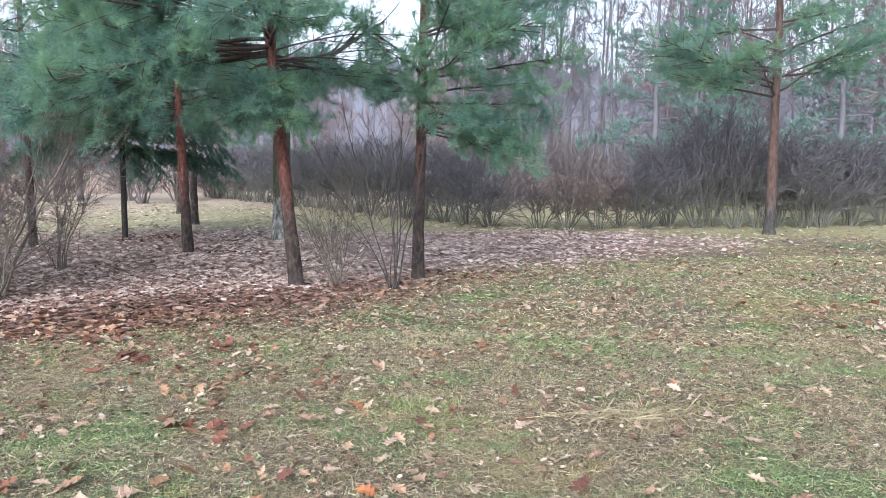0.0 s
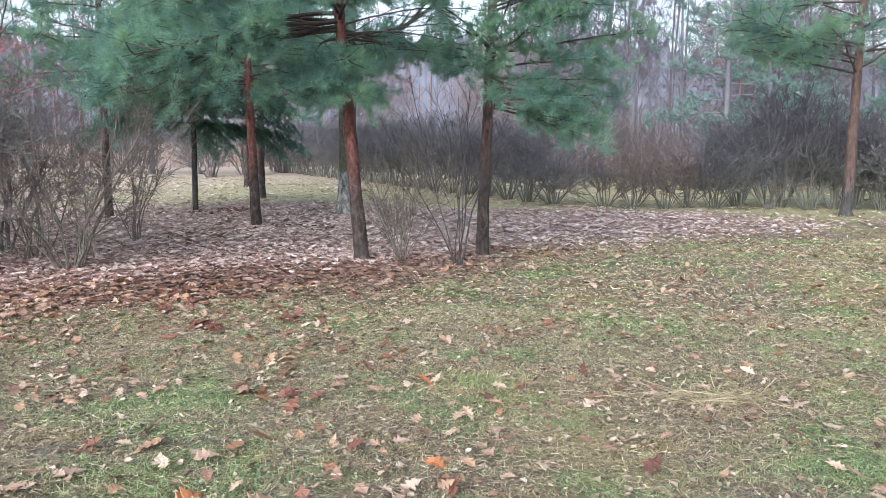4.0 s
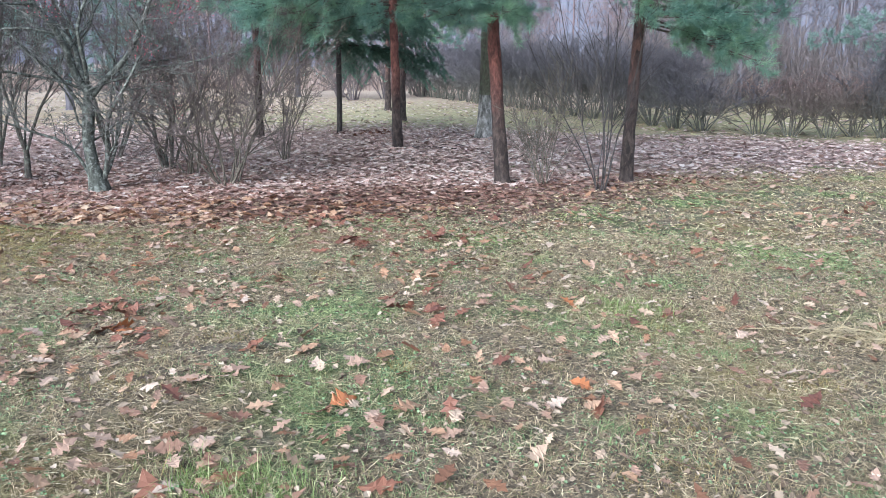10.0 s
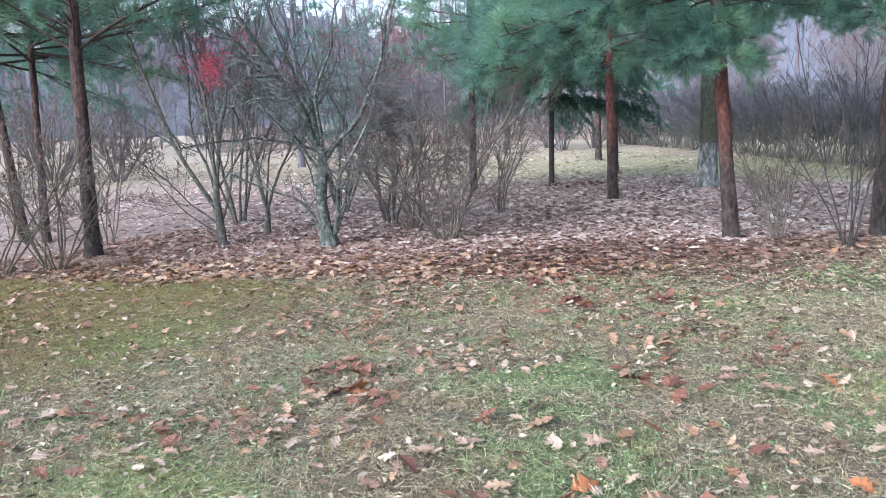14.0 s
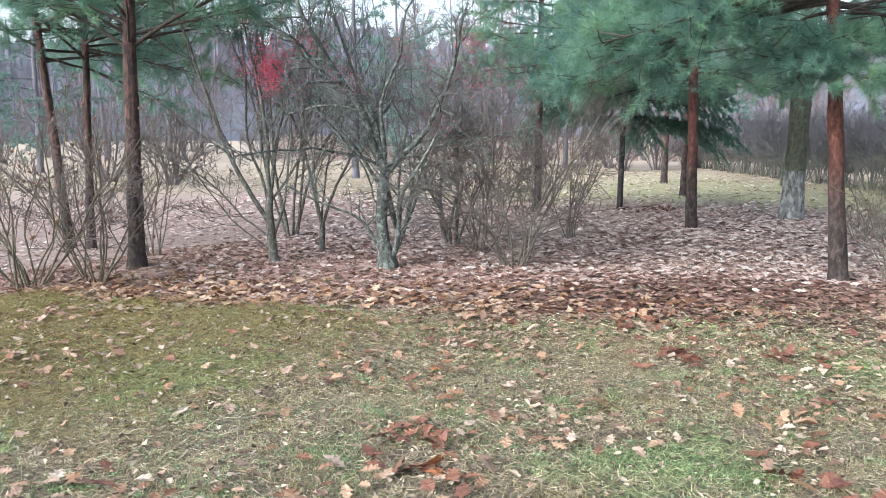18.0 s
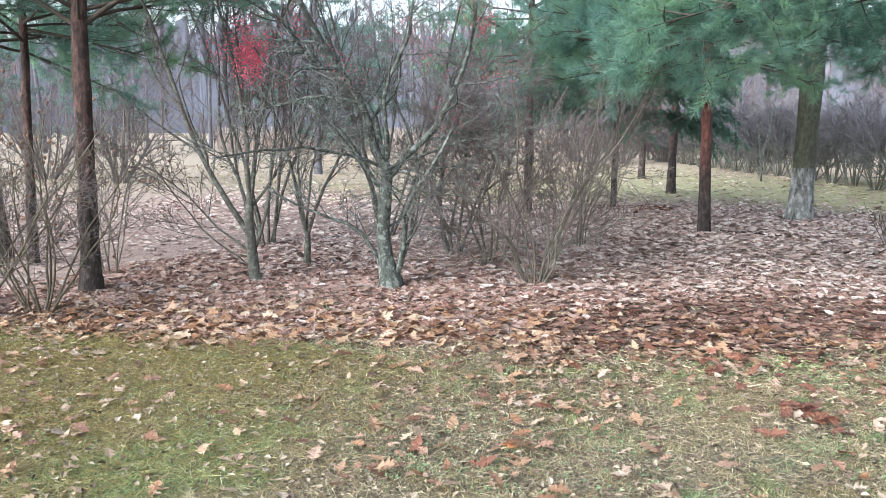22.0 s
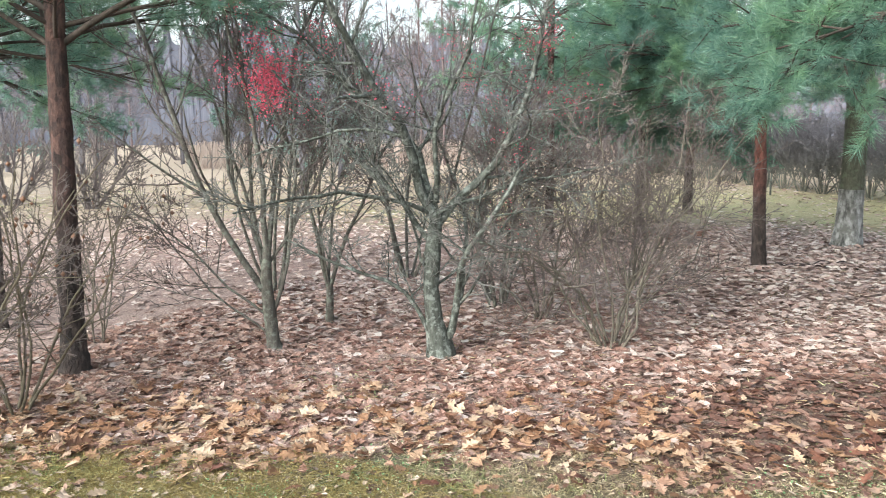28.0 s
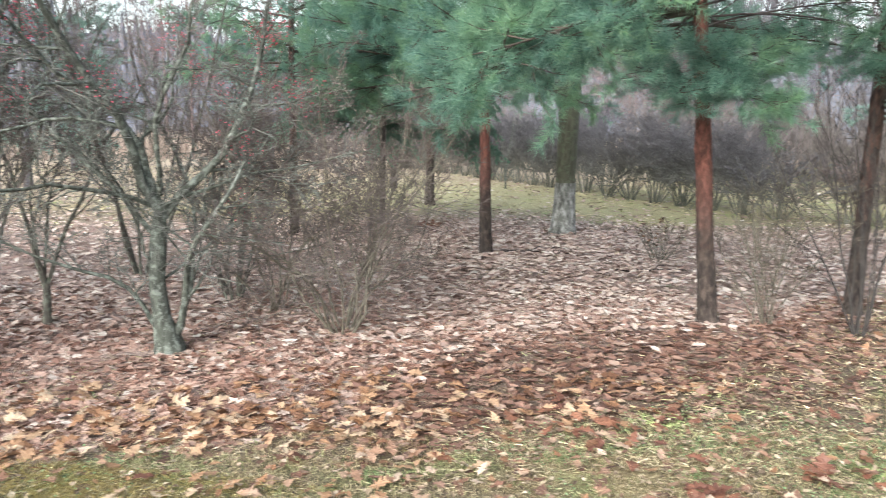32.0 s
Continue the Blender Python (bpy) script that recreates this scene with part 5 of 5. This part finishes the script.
def lawn(n, xr, yr, hr, wr, flop, label, mat=None):
    p = sample(RS, n, xr, yr, lambda x, y: np.clip(1.02 - litter(x, y), 0, 1))
    k = len(p)
    tall = RS.uniform(*hr, k)
    core = RS.choice(k, max(k // 45, 1), replace=False)
    own = core[RS.randint(len(core), size=k)]
    tufted = RS.rand(k) < 0.6
    p = np.where(tufted[:, None], p[own] + RS.normal(0, 0.035, (k, 2)), p)
    tall = np.where(tufted, 0.55 * tall + 0.6 * tall[own], tall)
    blades("grass", p[:, 0], p[:, 1], tall, RS.uniform(*wr, k), flop, mat or M_GRASS, label, RS)


lawn(120000, (-8.5, 4), (1.6, 6.8), (0.025, 0.07), (0.0016, 0.0034), 2.4, "short matted autumn grass, half green and half straw")
lawn(50000, (-8, 8), (5, 12), (0.035, 0.08), (0.003, 0.006), 2.4, "short matted autumn grass further off")
lawn(24000, (0, 16), (9, 18), (0.04, 0.08), (0.005, 0.009), 2.2, "lawn grass beside the hedge")


def turf(n, xr, yr, size, sigma, label, mat):
    """Small patches of fresher or yellower grass, each a loose round of blades."""
    c = sample(RS, n, xr, yr, lambda x, y: 1 - litter(x, y))
    k = RS.randint(len(c), size=len(c) * size)
    wide = RS.uniform(*sigma, len(c))[k]
    p = c[k] + RS.normal(0, 1, (len(k), 2)) * wide[:, None] * [1.25, 0.8]
    blades("grass", p[:, 0], p[:, 1], RS.uniform(0.03, 0.075, len(k)), RS.uniform(0.002, 0.0045, len(k)), 2.0, mat, label, RS)


turf(190, (-7.5, 4), (1.8, 7.5), 200, (0.04, 0.15), "small patches of fresh green grass", M_FRESH)
turf(60, (-3, 9), (7, 13), 160, (0.1, 0.3), "patches of fresh green grass further off", M_FRESH)
turf(130, (-8.2, -5.5), (3.0, 5.6), 340, (0.1, 0.25), "golden-olive withered grass", M_GOLD)
turf(70, (-7.5, 5), (1.8, 8), 150, (0.05, 0.14), "tufts of yellowed grass", M_GOLD)
p = sample(RS, 220, (-7.5, 4), (1.8, 8), lambda x, y: 1 - litter(x, y))
blades("grass_stalk", p[:, 0], p[:, 1], RS.uniform(0.1, 0.2, len(p)), RS.uniform(0.002, 0.004, len(p)), 2.8, M_GOLD, "long bent yellowed grass stalks", RS)


def thatch(n, xr, yr, length, width, label, mat=None, spots=None, name="thatch", rise=0.02, category="grass"):
    """Dead blades lying flat and crossing one another."""
    p = sample(RS, n, xr, yr, lambda x, y: np.clip(1.1 - litter(x, y), 0, 1)) if spots is None else spots
    k = len(p)
    a, e, s = RS.uniform(0, 2 * math.pi, k), RS.normal(0.06, 0.22, k), RS.uniform(*length, k)
    d = np.stack([np.cos(a) * np.cos(e), np.sin(a) * np.cos(e), np.sin(e)], 1)
    w = np.stack([-np.sin(a), np.cos(a), RS.normal(0, 0.4, k)], 1) * (RS.uniform(*width, k) / 2)[:, None]
    c = np.stack([p[:, 0], p[:, 1], height(p[:, 0], p[:, 1]) + 0.006 + rise * RS.rand(k)], 1)
    v = np.stack([c - d * s[:, None] / 2 - w, c - d * s[:, None] / 2 + w, c + d * s[:, None] / 2], 1).reshape(-1, 3)
    g = Geo()
    g.add(v, tris=np.arange(3 * k).reshape(-1, 3))
    tagged(part(name, g, mat or M_THATCH, None, "", False), label, category, kind="stuff")


thatch(430000, (-8.5, 4), (1.6, 7.2), (0.025, 0.10), (0.0013, 0.003), "matted dead grass and leaf scraps")
thatch(90000, (-7, 9), (6.5, 13), (0.03, 0.1), (0.006, 0.012), "matted dead grass further off")
thatch(30000, (-26, 12), (12, 34), (0.1, 0.25), (0.012, 0.03), "tufts of pale dead grass on the field")
gold = sample(RS, 90000, (-8.4, -4.2), (2.8, 5.9), lambda x, y: np.clip(1.05 - litter(x, y), 0, 1) * np.clip((-4.0 - x) / 1.6, 0, 1))
thatch(0, None, None, (0.03, 0.09), (0.002, 0.004), "golden-olive matted grass", M_GOLD, gold, "thatch", 0.035)
k = 900
blades("grass_tuft", -1.4 + RS.normal(0, 0.16, k), 2.2 + RS.normal(0, 0.1, k), RS.uniform(0.05, 0.13, k), RS.uniform(0.002, 0.004, k), 1.6, M_TUFT, "low green tuft of grass", RS)
blades("grass_tuft", -0.17 + RS.normal(0, 0.17, k), 4.85 + RS.normal(0, 0.13, k), RS.uniform(0.06, 0.16, k), RS.uniform(0.003, 0.005, k), 3.0, M_TUFT, "fresh bright green tuft of long grass", RS)
heap = np.stack([1.15 + RS.normal(0, 0.27, 420), 4.68 + RS.normal(0, 0.09, 420)], 1)
thatch(0, None, None, (0.15, 0.4), (0.004, 0.007), "flattened heap of dry straw", M_STRAW, heap, "straw_heap", 0.05, "straw")
